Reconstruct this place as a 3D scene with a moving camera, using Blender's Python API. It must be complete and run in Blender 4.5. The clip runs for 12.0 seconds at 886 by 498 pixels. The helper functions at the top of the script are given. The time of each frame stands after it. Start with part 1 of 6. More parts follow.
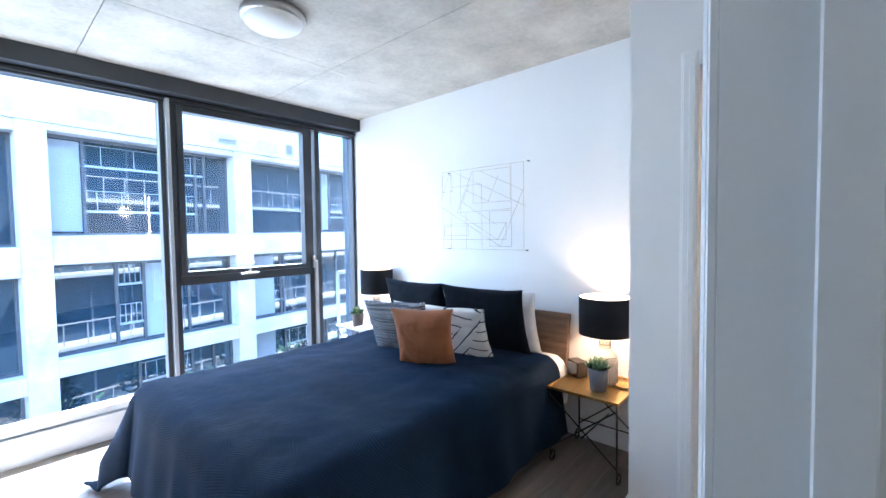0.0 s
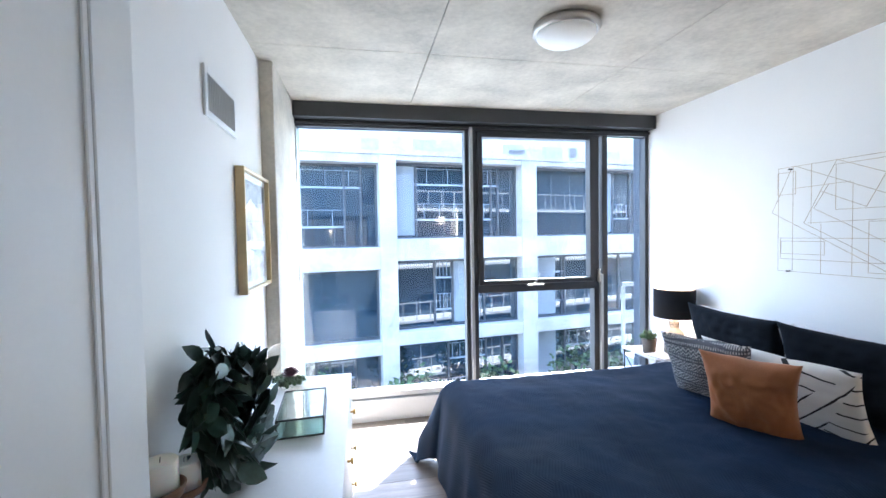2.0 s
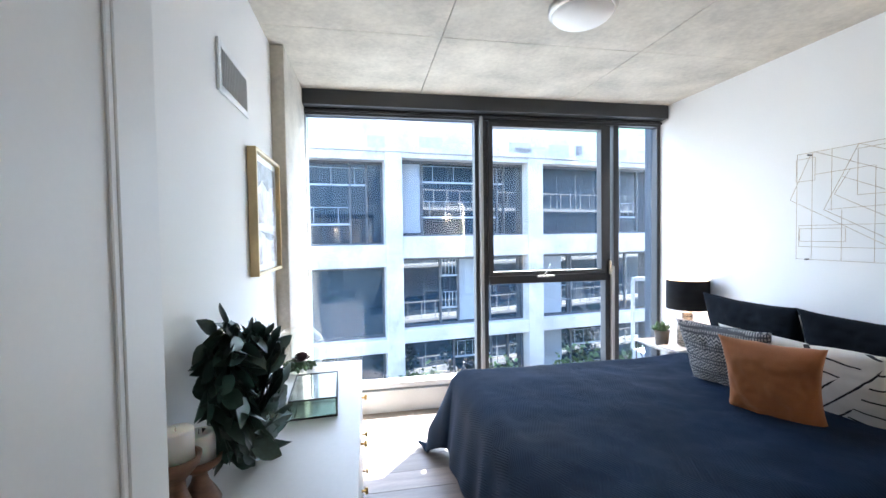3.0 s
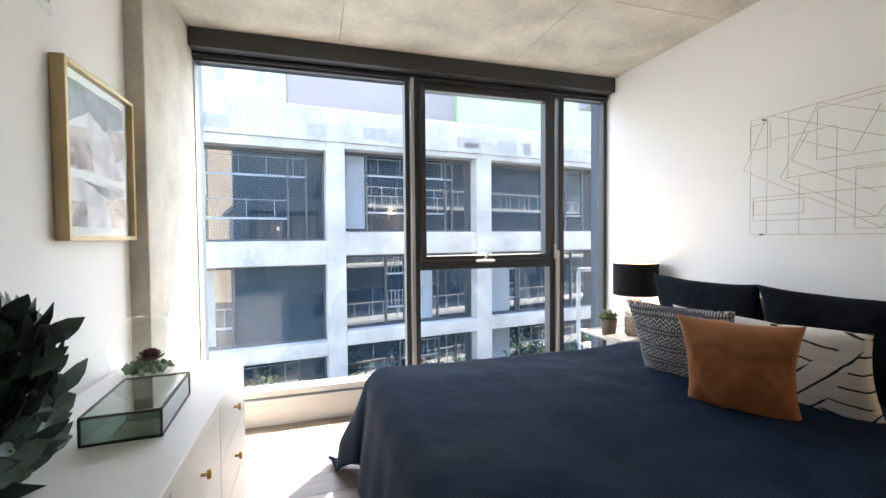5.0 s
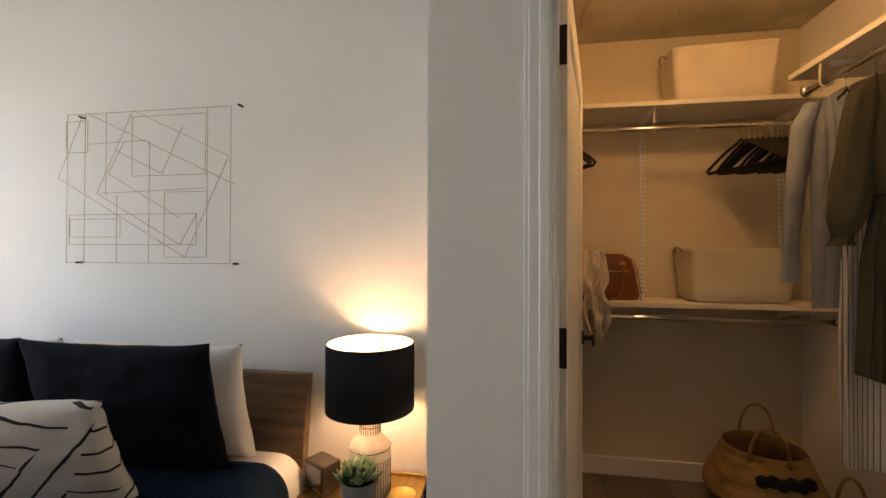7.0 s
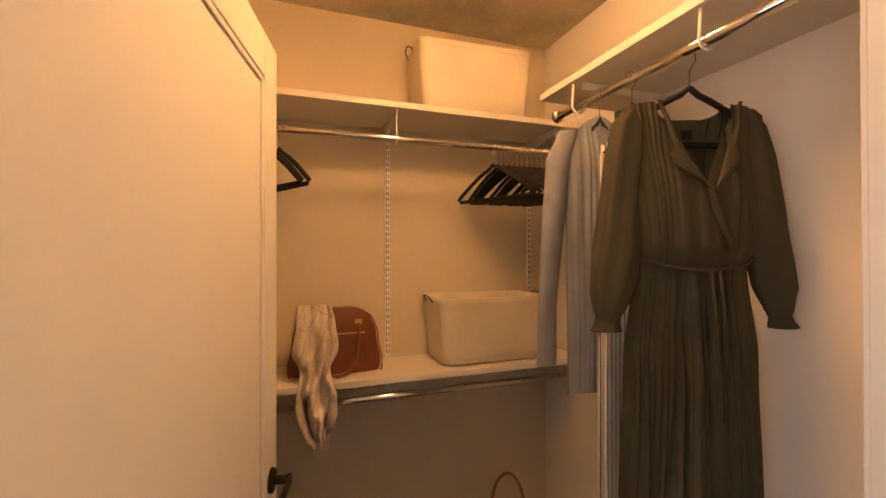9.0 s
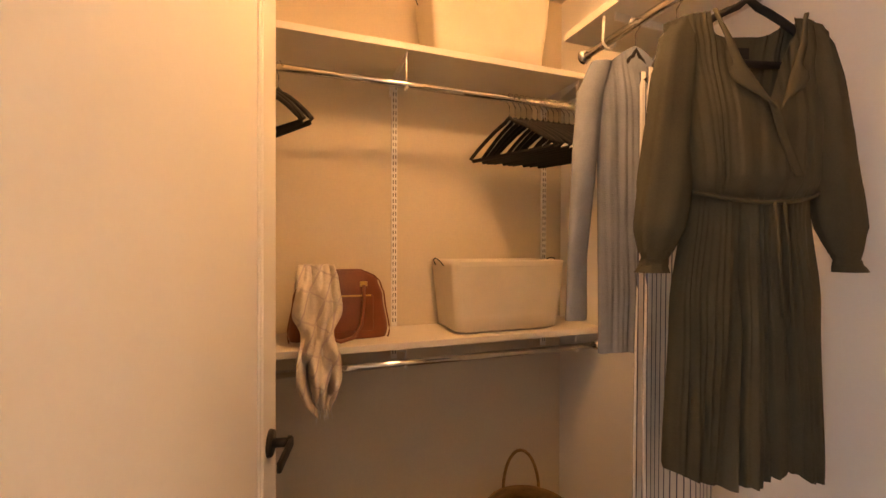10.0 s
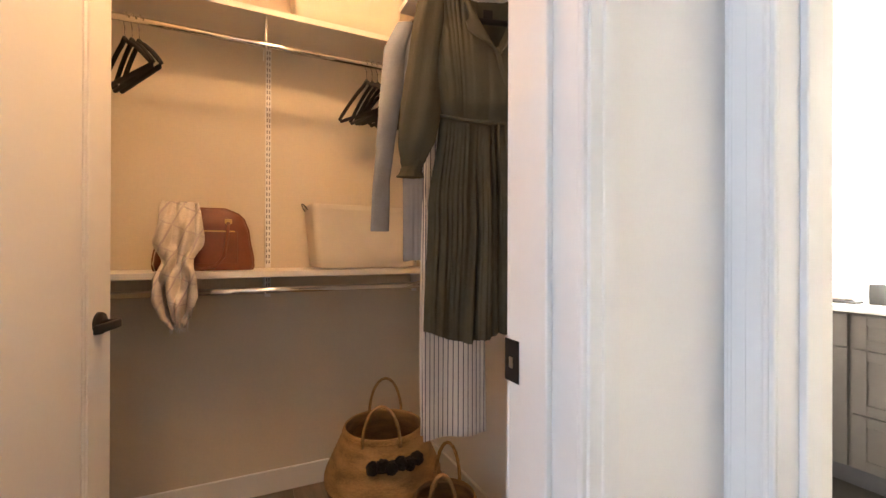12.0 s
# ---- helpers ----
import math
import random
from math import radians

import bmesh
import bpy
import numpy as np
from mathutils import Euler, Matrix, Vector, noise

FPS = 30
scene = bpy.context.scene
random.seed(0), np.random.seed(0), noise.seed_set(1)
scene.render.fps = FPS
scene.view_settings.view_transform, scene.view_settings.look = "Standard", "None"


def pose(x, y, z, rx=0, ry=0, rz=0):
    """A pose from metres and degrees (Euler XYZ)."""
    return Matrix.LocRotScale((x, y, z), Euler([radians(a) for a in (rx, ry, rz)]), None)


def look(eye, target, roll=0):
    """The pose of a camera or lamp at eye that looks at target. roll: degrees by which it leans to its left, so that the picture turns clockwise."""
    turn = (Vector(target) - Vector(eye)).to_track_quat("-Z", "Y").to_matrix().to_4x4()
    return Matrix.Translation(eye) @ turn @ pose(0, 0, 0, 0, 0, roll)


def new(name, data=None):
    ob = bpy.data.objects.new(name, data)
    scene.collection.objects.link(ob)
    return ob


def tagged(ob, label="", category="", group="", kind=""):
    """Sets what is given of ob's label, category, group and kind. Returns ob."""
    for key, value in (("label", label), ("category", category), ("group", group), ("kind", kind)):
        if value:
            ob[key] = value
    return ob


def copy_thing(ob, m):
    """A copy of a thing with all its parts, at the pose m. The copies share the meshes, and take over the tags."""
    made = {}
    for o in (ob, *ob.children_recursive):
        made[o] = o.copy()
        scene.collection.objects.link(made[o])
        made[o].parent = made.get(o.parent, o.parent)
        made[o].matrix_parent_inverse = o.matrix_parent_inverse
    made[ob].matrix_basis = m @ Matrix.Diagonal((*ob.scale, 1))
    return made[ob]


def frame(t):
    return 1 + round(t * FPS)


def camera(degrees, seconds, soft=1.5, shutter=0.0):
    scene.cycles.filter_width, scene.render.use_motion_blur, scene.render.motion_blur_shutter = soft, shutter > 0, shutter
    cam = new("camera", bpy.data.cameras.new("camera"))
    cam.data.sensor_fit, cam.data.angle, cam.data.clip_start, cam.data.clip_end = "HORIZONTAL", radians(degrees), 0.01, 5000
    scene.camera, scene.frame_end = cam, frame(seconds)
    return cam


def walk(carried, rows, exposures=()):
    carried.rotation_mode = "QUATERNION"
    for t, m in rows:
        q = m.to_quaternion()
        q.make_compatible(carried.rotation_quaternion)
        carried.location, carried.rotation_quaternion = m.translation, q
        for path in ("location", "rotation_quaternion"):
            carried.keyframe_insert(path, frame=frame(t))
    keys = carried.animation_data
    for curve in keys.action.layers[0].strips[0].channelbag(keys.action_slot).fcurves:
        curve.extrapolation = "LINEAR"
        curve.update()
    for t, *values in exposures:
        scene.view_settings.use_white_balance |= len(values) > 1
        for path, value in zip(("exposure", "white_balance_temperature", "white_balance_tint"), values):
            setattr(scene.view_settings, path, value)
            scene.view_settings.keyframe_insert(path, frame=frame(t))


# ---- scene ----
cam = camera(93.3, 12.0)
PATH = [
    (0, (0.757, 0.206, 1.448), (2.243, 1.54, 1.364), -0.8),
    (0.5, (0.835, 0.302, 1.44), (2.028, 2.026, 1.378), -1.2),
    (1, (0.765, 0.373, 1.519), (1.6, 2.291, 1.427), -1.9),
    (1.5, (0.776, 0.406, 1.545), (1.223, 2.456, 1.466), -1.3),
    (2, (0.815, 0.394, 1.57), (1.218, 2.453, 1.499), -1.0),
    (2.5, (0.796, 0.392, 1.573), (1.191, 2.454, 1.509), -0.8),
    (2.7, (0.773, 0.403, 1.546), (1.163, 2.465, 1.478), -0.8),
    (4.3, (0.853, 0.678, 1.285), (1.22, 2.746, 1.225), -0.8),
    (4.5, (0.913, 0.737, 1.296), (1.316, 2.797, 1.235), -0.7),
    (5, (1.059, 0.842, 1.298), (1.672, 2.85, 1.239), -0.5),
    (5.3, (1.185, 0.889, 1.266), (2.004, 2.823, 1.241), -0.4),
    (5.5, (1.268, 0.926, 1.264), (2.303, 2.754, 1.225), 0.1),
    (6, (1.468, 0.903, 1.236), (3.088, 2.239, 1.234), 0.3),
    (6.5, (1.729, 0.806, 1.263), (3.681, 1.579, 1.279), 0.2),
    (7, (1.925, 0.697, 1.347), (3.997, 1.032, 1.365), 0.2),
    (7.5, (2.146, 0.619, 1.502), (4.241, 0.469, 1.51), 0.3),
    (7.7, (2.217, 0.589, 1.551), (4.29, 0.261, 1.562), 0.4),
    (9.3, (2.785, 0.298, 1.572), (4.759, -0.419, 1.573), 0.0),
    (9.5, (2.823, 0.311, 1.541), (4.794, -0.414, 1.533), 0.1),
    (10, (2.841, 0.327, 1.431), (4.815, -0.387, 1.416), 0.2),
    (10.5, (2.789, 0.335, 1.322), (4.757, -0.397, 1.319), 0.1),
    (11, (2.703, 0.306, 1.264), (4.674, -0.418, 1.265), 0.3),
    (11.5, (2.566, 0.189, 1.215), (4.532, -0.549, 1.214), 0.3),
    (12, (2.442, 0.008, 1.174), (4.341, -0.889, 1.176), 0.2),
]
walk(cam, [(t, look(eye, target, roll)) for t, eye, target, roll in PATH], [(0, 4.3, 5100, 7), (1.0, 4.15, 5150, 7), (2.0, 4.0, 5600, 8), (2.7, 3.95, 5800, 8), (4.3, 3.6, 6700, 10), (5.0, 3.5, 7000, 10), (6.0, 3.35, 7300, 11), (6.5, 3.3, 7300, 10), (7.5, 3.15, 7500, 14), (9.3, 4.2, 8000, 22), (10.5, 4.4, 7000, 18), (12, 4.65, 5900, 13)])

# ---- light, exposure ----
world = bpy.data.worlds.new("sky")
scene.world = world
world.use_nodes = True
wn = world.node_tree.nodes
sky = wn.new("ShaderNodeTexSky")
sky.sky_type, sky.sun_disc = "NISHITA", False
SUN = Vector((0.75, 0.92, 2.0)).normalized()
sky.sun_elevation = math.asin(SUN.z)
sky.sun_rotation = math.atan2(SUN.x, SUN.y)
world.node_tree.links.new(sky.outputs[0], wn["Background"].inputs[0])
wn["Background"].inputs[1].default_value = 0.15
sun = new("sun", bpy.data.lights.new("sun", "SUN"))
sun.data.energy, sun.data.angle, sun.data.color = 4.5, radians(0.6), (1.0, 0.95, 0.88)
sun.matrix_world = look(SUN * 30, (0, 0, 0))


def bulb(x, y, z, watts, colour, size=0.03):
    lamp = new("bulb_light", bpy.data.lights.new("bulb_light", "POINT"))
    lamp.data.energy, lamp.data.color, lamp.data.shadow_soft_size = watts, colour, size
    lamp.location = (x, y, z)


WARM = (1.0, 0.64, 0.39)
bulb(3.376, 1.213, 0.898, 0.72, WARM)
bulb(3.365, 3.428, 0.961, 0.5, WARM)
bulb(3.58, -0.12, 2.552, 0.56, (1.0, 0.44, 0.14), 0.09)
bulb(2.835, -2.888, 1.943, 0.5, (1.0, 0.78, 0.52), 0.12)
# unseen lamp added in the hall to brighten the entry
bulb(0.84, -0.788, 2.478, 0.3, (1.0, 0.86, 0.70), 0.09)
# sky light that enters by the bedroom window
glow = new("window_skylight", bpy.data.lights.new("window_skylight", "AREA"))
glow.data.shape, glow.data.size, glow.data.size_y = "RECTANGLE", 3.15, 2.205
glow.data.energy, glow.data.color = 4.5, (0.86, 0.93, 1.0)
glow.matrix_world = look((1.932, 4.095, 1.365), (1.932, 1.05, 1.155))

# ---- materials ----
def mat(name, base, rough=0.6, metal=0.0, vary=0.12, scale=6.0, fine=60.0, bump=0.05, stretch=(1, 1, 1), dark=None, **more):
    m = bpy.data.materials.new(name)
    m.use_nodes = True
    n, l = m.node_tree.nodes, m.node_tree.links
    b = n["Principled BSDF"]
    co = n.new("ShaderNodeTexCoord")
    mp = n.new("ShaderNodeMapping")
    mp.inputs["Scale"].default_value = stretch
    l.new(co.outputs["Object"], mp.inputs[0])
    big, small = n.new("ShaderNodeTexNoise"), n.new("ShaderNodeTexNoise")
    big.inputs["Scale"].default_value, big.inputs["Detail"].default_value = scale, 5
    small.inputs["Scale"].default_value, small.inputs["Detail"].default_value = fine, 4
    l.new(mp.outputs[0], big.inputs[0]), l.new(mp.outputs[0], small.inputs[0])
    mix = n.new("ShaderNodeMath")
    mix.operation = "MULTIPLY_ADD"
    mix.inputs[1].default_value = 0.4
    l.new(small.outputs["Fac"], mix.inputs[0]), l.new(big.outputs["Fac"], mix.inputs[2])
    ramp = n.new("ShaderNodeValToRGB")
    d = dark or tuple(c * (1 - 2 * vary) for c in base)
    ramp.color_ramp.elements[0].position, ramp.color_ramp.elements[0].color = 0.45, (*d, 1)
    ramp.color_ramp.elements[1].position, ramp.color_ramp.elements[1].color = 0.95, (*(min(1, c * (1 + 0.5 * vary)) for c in base), 1)
    l.new(mix.outputs[0], ramp.inputs[0])
    l.new(ramp.outputs[0], b.inputs["Base Color"])
    rr = n.new("ShaderNodeMapRange")
    rr.inputs["To Min"].default_value, rr.inputs["To Max"].default_value = max(0.02, rough - 0.1), min(1, rough + 0.1)
    l.new(big.outputs["Fac"], rr.inputs[0]), l.new(rr.outputs[0], b.inputs["Roughness"])
    b.inputs["Metallic"].default_value = metal
    if bump:
        bp = n.new("ShaderNodeBump")
        bp.inputs["Strength"].default_value, bp.inputs["Distance"].default_value = min(1, bump * 4), 0.004
        l.new(mix.outputs[0], bp.inputs["Height"]), l.new(bp.outputs[0], b.inputs["Normal"])
    for key, value in more.items():
        b.inputs[key.replace("_", " ")].default_value = value
    return m


def random_tint(m, amount=0.25):
    """Each piece of one material a little lighter or darker."""
    n, l = m.node_tree.nodes, m.node_tree.links
    b = n["Principled BSDF"]
    src = b.inputs["Base Color"].links[0].from_socket
    info, mr, mul = n.new("ShaderNodeObjectInfo"), n.new("ShaderNodeMapRange"), n.new("ShaderNodeHueSaturation")
    mr.inputs["To Min"].default_value, mr.inputs["To Max"].default_value = 1 - amount, 1 + amount
    l.new(info.outputs["Random"], mr.inputs[0]), l.new(mr.outputs[0], mul.inputs["Value"])
    l.new(src, mul.inputs["Color"]), l.new(mul.outputs[0], b.inputs["Base Color"])
    return m


def island_tint(m, amount=0.3):
    """Each leaf of one mesh a little lighter or darker."""
    n, l = m.node_tree.nodes, m.node_tree.links
    b = n["Principled BSDF"]
    src = b.inputs["Base Color"].links[0].from_socket
    info, mr, mul = n.new("ShaderNodeNewGeometry"), n.new("ShaderNodeMapRange"), n.new("ShaderNodeHueSaturation")
    mr.inputs["To Min"].default_value, mr.inputs["To Max"].default_value = 1 - amount, 1 + amount
    l.new(info.outputs["Random Per Island"], mr.inputs[0]), l.new(mr.outputs[0], mul.inputs["Value"])
    l.new(src, mul.inputs["Color"]), l.new(mul.outputs[0], b.inputs["Base Color"])
    return m


def glass(name, tint=(1, 1, 1), rough=0.0, gloss=1.0):
    """A thin pane: clear, with a mirror's gloss at a slant."""
    m = bpy.data.materials.new(name)
    m.use_nodes = True
    n, l = m.node_tree.nodes, m.node_tree.links
    n.remove(n["Principled BSDF"])
    tr, gl, mx = n.new("ShaderNodeBsdfTransparent"), n.new("ShaderNodeBsdfGlossy"), n.new("ShaderNodeMixShader")
    lw, pw, ad = n.new("ShaderNodeLayerWeight"), n.new("ShaderNodeMath"), n.new("ShaderNodeMath")
    pw.operation, ad.operation = "POWER", "MULTIPLY_ADD"
    pw.inputs[1].default_value, ad.inputs[1].default_value, ad.inputs[2].default_value = 4.0, 0.75 * gloss, 0.05 * gloss
    l.new(lw.outputs["Facing"], pw.inputs[0]), l.new(pw.outputs[0], ad.inputs[0])
    tr.inputs[0].default_value = (*tint, 1)
    gl.inputs["Roughness"].default_value = rough
    l.new(ad.outputs[0], mx.inputs[0]), l.new(tr.outputs[0], mx.inputs[1]), l.new(gl.outputs[0], mx.inputs[2])
    l.new(mx.outputs[0], n["Material Output"].inputs[0])
    return m


WALL = mat("wall_paint", (0.82, 0.81, 0.79), 0.7, vary=0.02, scale=1.5, fine=140, bump=0.03)
# darker and yellower than WALL, for the closet's back and inner north walls
CREAM = mat("cream_closet_wall", (0.67, 0.60, 0.48), 0.8, vary=0.05, scale=2, fine=90, bump=0.03)
TRIM = mat("trim_paint", (0.80, 0.80, 0.79), 0.4, vary=0.02, scale=3, fine=90, bump=0.012)
CONCRETE = mat("concrete", (0.57, 0.535, 0.46), 0.8, vary=0.18, scale=3.0, fine=38, bump=0.14)
FACADE = mat("facade_concrete", (0.60, 0.58, 0.555), 0.85, vary=0.18, scale=1.1, fine=9, bump=0.1)
FLOORWOOD = random_tint(mat("floor_wood", (0.20, 0.165, 0.14), 0.45, vary=0.22, scale=2.5, fine=22, bump=0.05, stretch=(1, 9, 1)), 0.22)
JOINT = mat("floor_joint", (0.05, 0.045, 0.04), 0.8)
BLACKMETAL = mat("dark_window_metal", (0.045, 0.047, 0.052), 0.42, 0.3, vary=0.1, scale=4, fine=80, bump=0.01)
ALU = mat("grey_aluminium", (0.46, 0.47, 0.48), 0.4, 0.5, vary=0.08, scale=3, fine=90, bump=0.01)
PALEMETAL = mat("pale_sill_metal", (0.62, 0.63, 0.64), 0.45, 0.3, vary=0.05, scale=3, bump=0.01)
PANE = glass("window_glass")
MATTEGLASS = glass("picture_glass", (0.97, 0.98, 0.98), 0.0, 0.4)
SMOKE = glass("smoked_glass", (0.60, 0.66, 0.63), 0.0, 1.6)
CLEAR = glass("clear_glass", (0.97, 0.99, 0.98))
DARKGLASS = mat("facade_glass", (0.013, 0.036, 0.060), 0.1, vary=0.2, scale=0.3, fine=2, bump=0, IOR=2.1)
DARKGLASS.node_tree.links.remove(DARKGLASS.node_tree.nodes["Principled BSDF"].inputs["Roughness"].links[0])
DARKGLASS.node_tree.nodes["Principled BSDF"].inputs["Roughness"].default_value = 0.015
NAVY = mat("navy_quilt", (0.0043, 0.0142, 0.0335), 0.85, vary=0.25, scale=4, fine=260, bump=0.06, Specular_IOR_Level=0.12, Sheen_Weight=0.05, Sheen_Roughness=0.35, Sheen_Tint=(0.22, 0.38, 0.75, 1))
SHAM = mat("black_linen", (0.0055, 0.0080, 0.0125), 0.92, vary=0.2, scale=11, fine=26, bump=0.5, Specular_IOR_Level=0.12)
LINEN = mat("white_linen", (0.74, 0.72, 0.70), 0.85, vary=0.05, scale=8, fine=220, bump=0.08)
TAN = mat("tan_leather", (0.36, 0.135, 0.05), 0.5, vary=0.14, scale=7, fine=180, bump=0.05)
OAK = mat("walnut_board", (0.20, 0.115, 0.06), 0.5, vary=0.3, scale=3, fine=26, bump=0.05, stretch=(9, 1, 9))
PALEWOOD = mat("pale_bed_wood", (0.42, 0.27, 0.15), 0.55, vary=0.18, scale=4, fine=30, bump=0.04, stretch=(1, 8, 8))
BRASS = mat("brushed_brass", (0.62, 0.40, 0.13), 0.32, 0.95, vary=0.12, scale=5, fine=120, bump=0.01, stretch=(1, 12, 1))
IRON = mat("black_iron", (0.025, 0.022, 0.02), 0.5, 0.6, vary=0.15, scale=8, fine=120, bump=0.03)
SHADE = mat("black_shade", (0.010, 0.010, 0.012), 0.85, vary=0.15, scale=9, fine=300, bump=0.06, Specular_IOR_Level=0.2)
SHADEIN = mat("shade_lining", (0.86, 0.80, 0.68), 0.7, vary=0.02, bump=0.0)
POTTERY = mat("cream_pottery", (0.62, 0.54, 0.45), 0.6, vary=0.12, scale=12, fine=90, bump=0.04)
GLAZE = mat("dark_incised_line", (0.07, 0.06, 0.05), 0.6, vary=0.2)
GREYPOT = mat("grey_pot", (0.11, 0.11, 0.115), 0.7, vary=0.1, scale=9, fine=120, bump=0.04)
SOIL = mat("potting_soil", (0.05, 0.035, 0.025), 0.95, vary=0.3, fine=90, bump=0.2)
SUCC = island_tint(mat("succulent_leaf", (0.085, 0.16, 0.06), 0.5, vary=0.25, scale=14, fine=90, bump=0.03))
LEAF = island_tint(mat("dark_green_leaf", (0.036, 0.072, 0.056), 0.38, vary=0.3, scale=12, fine=90, bump=0.03), 0.45)
STEM = mat("brown_twig", (0.09, 0.055, 0.03), 0.8, vary=0.2)
WHITELAC = mat("white_lacquer", (0.74, 0.72, 0.69), 0.4, vary=0.04, scale=2, fine=60, bump=0.01)
WAX = mat("ivory_wax", (0.80, 0.77, 0.70), 0.55, vary=0.03, scale=7, bump=0.01, Subsurface_Weight=0.2)
TURNED = mat("turned_walnut", (0.20, 0.095, 0.05), 0.45, vary=0.25, scale=5, fine=40, bump=0.03, stretch=(1, 1, 6))
GOLDFRAME = mat("pale_gold_frame", (0.50, 0.38, 0.20), 0.42, 0.5, vary=0.12, scale=6, fine=80, bump=0.01)
PAPER = mat("white_mat_board", (0.78, 0.78, 0.77), 0.8, vary=0.02)
NICKEL = mat("brushed_nickel", (0.45, 0.43, 0.40), 0.35, 0.95, vary=0.06, scale=6, fine=120, bump=0.01)
CHROME = mat("chrome", (0.70, 0.69, 0.67), 0.12, 1.0, vary=0.04, bump=0)
OPAL = mat("opal_glass", (0.82, 0.82, 0.80), 0.35, vary=0.02, bump=0)
CANVAS = mat("cream_canvas", (0.72, 0.66, 0.55), 0.85, vary=0.06, scale=5, fine=260, bump=0.08)
BAGLEATHER = mat("cognac_leather", (0.21, 0.062, 0.022), 0.42, vary=0.18, scale=9, fine=160, bump=0.05)
OLIVE = mat("olive_crepe", (0.068, 0.066, 0.047), 0.88, vary=0.14, scale=7, fine=240, bump=0.05, Specular_IOR_Level=0.25)
KNIT = mat("grey_knit", (0.25, 0.28, 0.34), 0.95, vary=0.14, scale=9, fine=240, bump=0.14)
BLACKFLOCK = mat("black_velvet", (0.010, 0.010, 0.010), 0.85, vary=0.2, bump=0.02)
SEAGRASS = mat("woven_seagrass", (0.40, 0.25, 0.10), 0.85, vary=0.28, scale=10, fine=90, bump=0.3, stretch=(1, 1, 3))
DARKGRASS = mat("brown_seagrass", (0.20, 0.115, 0.05), 0.85, vary=0.28, scale=10, fine=90, bump=0.3, stretch=(1, 1, 3))
GREYCAB = mat("grey_brown_cabinet", (0.15, 0.135, 0.12), 0.5, vary=0.05, bump=0.01)
MIRROR = mat("mirror", (0.9, 0.9, 0.9), 0.02, 1.0, vary=0.0, bump=0)
GREENSHEET = mat("green_sheathing", (0.34, 0.54, 0.29), 0.8, vary=0.12, scale=0.6, fine=5)
TARP = mat("grey_roof_membrane", (0.26, 0.245, 0.25), 0.8, vary=0.08, scale=0.4, fine=4)
ASPHALT = mat("asphalt", (0.055, 0.055, 0.058), 0.9, vary=0.2, scale=1.5, fine=30, bump=0.1)


def quilt_stitch(m):
    """Stitched patches whose fine ridges change direction from patch to patch."""
    n, l = m.node_tree.nodes, m.node_tree.links
    b = n["Principled BSDF"]
    co, sep = n.new("ShaderNodeTexCoord"), n.new("ShaderNodeSeparateXYZ")
    l.new(co.outputs["Object"], sep.inputs[0])

    def mn(op, a, c=0.0):
        q = n.new("ShaderNodeMath")
        q.operation = op
        for i, v in enumerate((a, c)):
            if isinstance(v, (int, float)):
                q.inputs[i].default_value = v
            else:
                l.new(v, q.inputs[i])
        return q.outputs[0]
    x, y = mn("ADD", sep.outputs[0], sep.outputs[2]), mn("ADD", sep.outputs[1], 5.0)
    u, v = mn("ADD", x, y), mn("ADD", mn("SUBTRACT", x, y), 20.0)
    par = mn("GREATER_THAN", mn("MULTIPLY", mn("SINE", mn("MULTIPLY", u, 15.0)), mn("SINE", mn("MULTIPLY", v, 15.0))), 0.0)
    ra, rb = mn("PINGPONG", mn("ADD", u, mn("MULTIPLY", v, 0.35)), 0.0095), mn("PINGPONG", mn("ADD", v, mn("MULTIPLY", u, 0.35)), 0.0095)
    hgt = mn("ADD", mn("MULTIPLY", ra, par), mn("MULTIPLY", rb, mn("SUBTRACT", 1.0, par)))
    bp = n.new("ShaderNodeBump")
    bp.inputs["Strength"].default_value, bp.inputs["Distance"].default_value = 0.28, 0.5
    l.new(hgt, bp.inputs["Height"])
    old = b.inputs["Normal"].links[0].from_socket
    l.new(old, bp.inputs["Normal"]), l.new(bp.outputs[0], b.inputs["Normal"])


quilt_stitch(NAVY)


# ---- mesh helpers ----
def part(name, bm, material, parent=None, label="", smooth=False, kind=""):
    me = bpy.data.meshes.new(name)
    bmesh.ops.recalc_face_normals(bm, faces=bm.faces)
    bm.to_mesh(me)
    bm.free()
    for p in me.polygons:
        p.use_smooth = smooth
    me.materials.append(material)
    ob = new(name, me)
    if parent:
        ob.parent = parent
    return tagged(ob, label, kind=kind)


def thing(name, label, category, m=None, group=""):
    ob = new(name)
    ob.empty_display_size = 0.05
    ob.matrix_world = m or Matrix()
    return tagged(ob, label, category, group)


def box(bm, x0, x1, y0, y1, z0, z1, bevel=0.0, seg=2):
    m = pose((x0 + x1) / 2, (y0 + y1) / 2, (z0 + z1) / 2) @ Matrix.Diagonal((abs(x1 - x0), abs(y1 - y0), abs(z1 - z0), 1))
    vs = bmesh.ops.create_cube(bm, size=1, matrix=m)["verts"]
    if bevel:
        es = {e for v in vs for e in v.link_edges}
        bmesh.ops.bevel(bm, geom=list(es), offset=bevel, segments=seg, affect="EDGES", profile=0.5)
    return bm


def boxbm(*a, **k):
    return box(bmesh.new(), *a, **k)


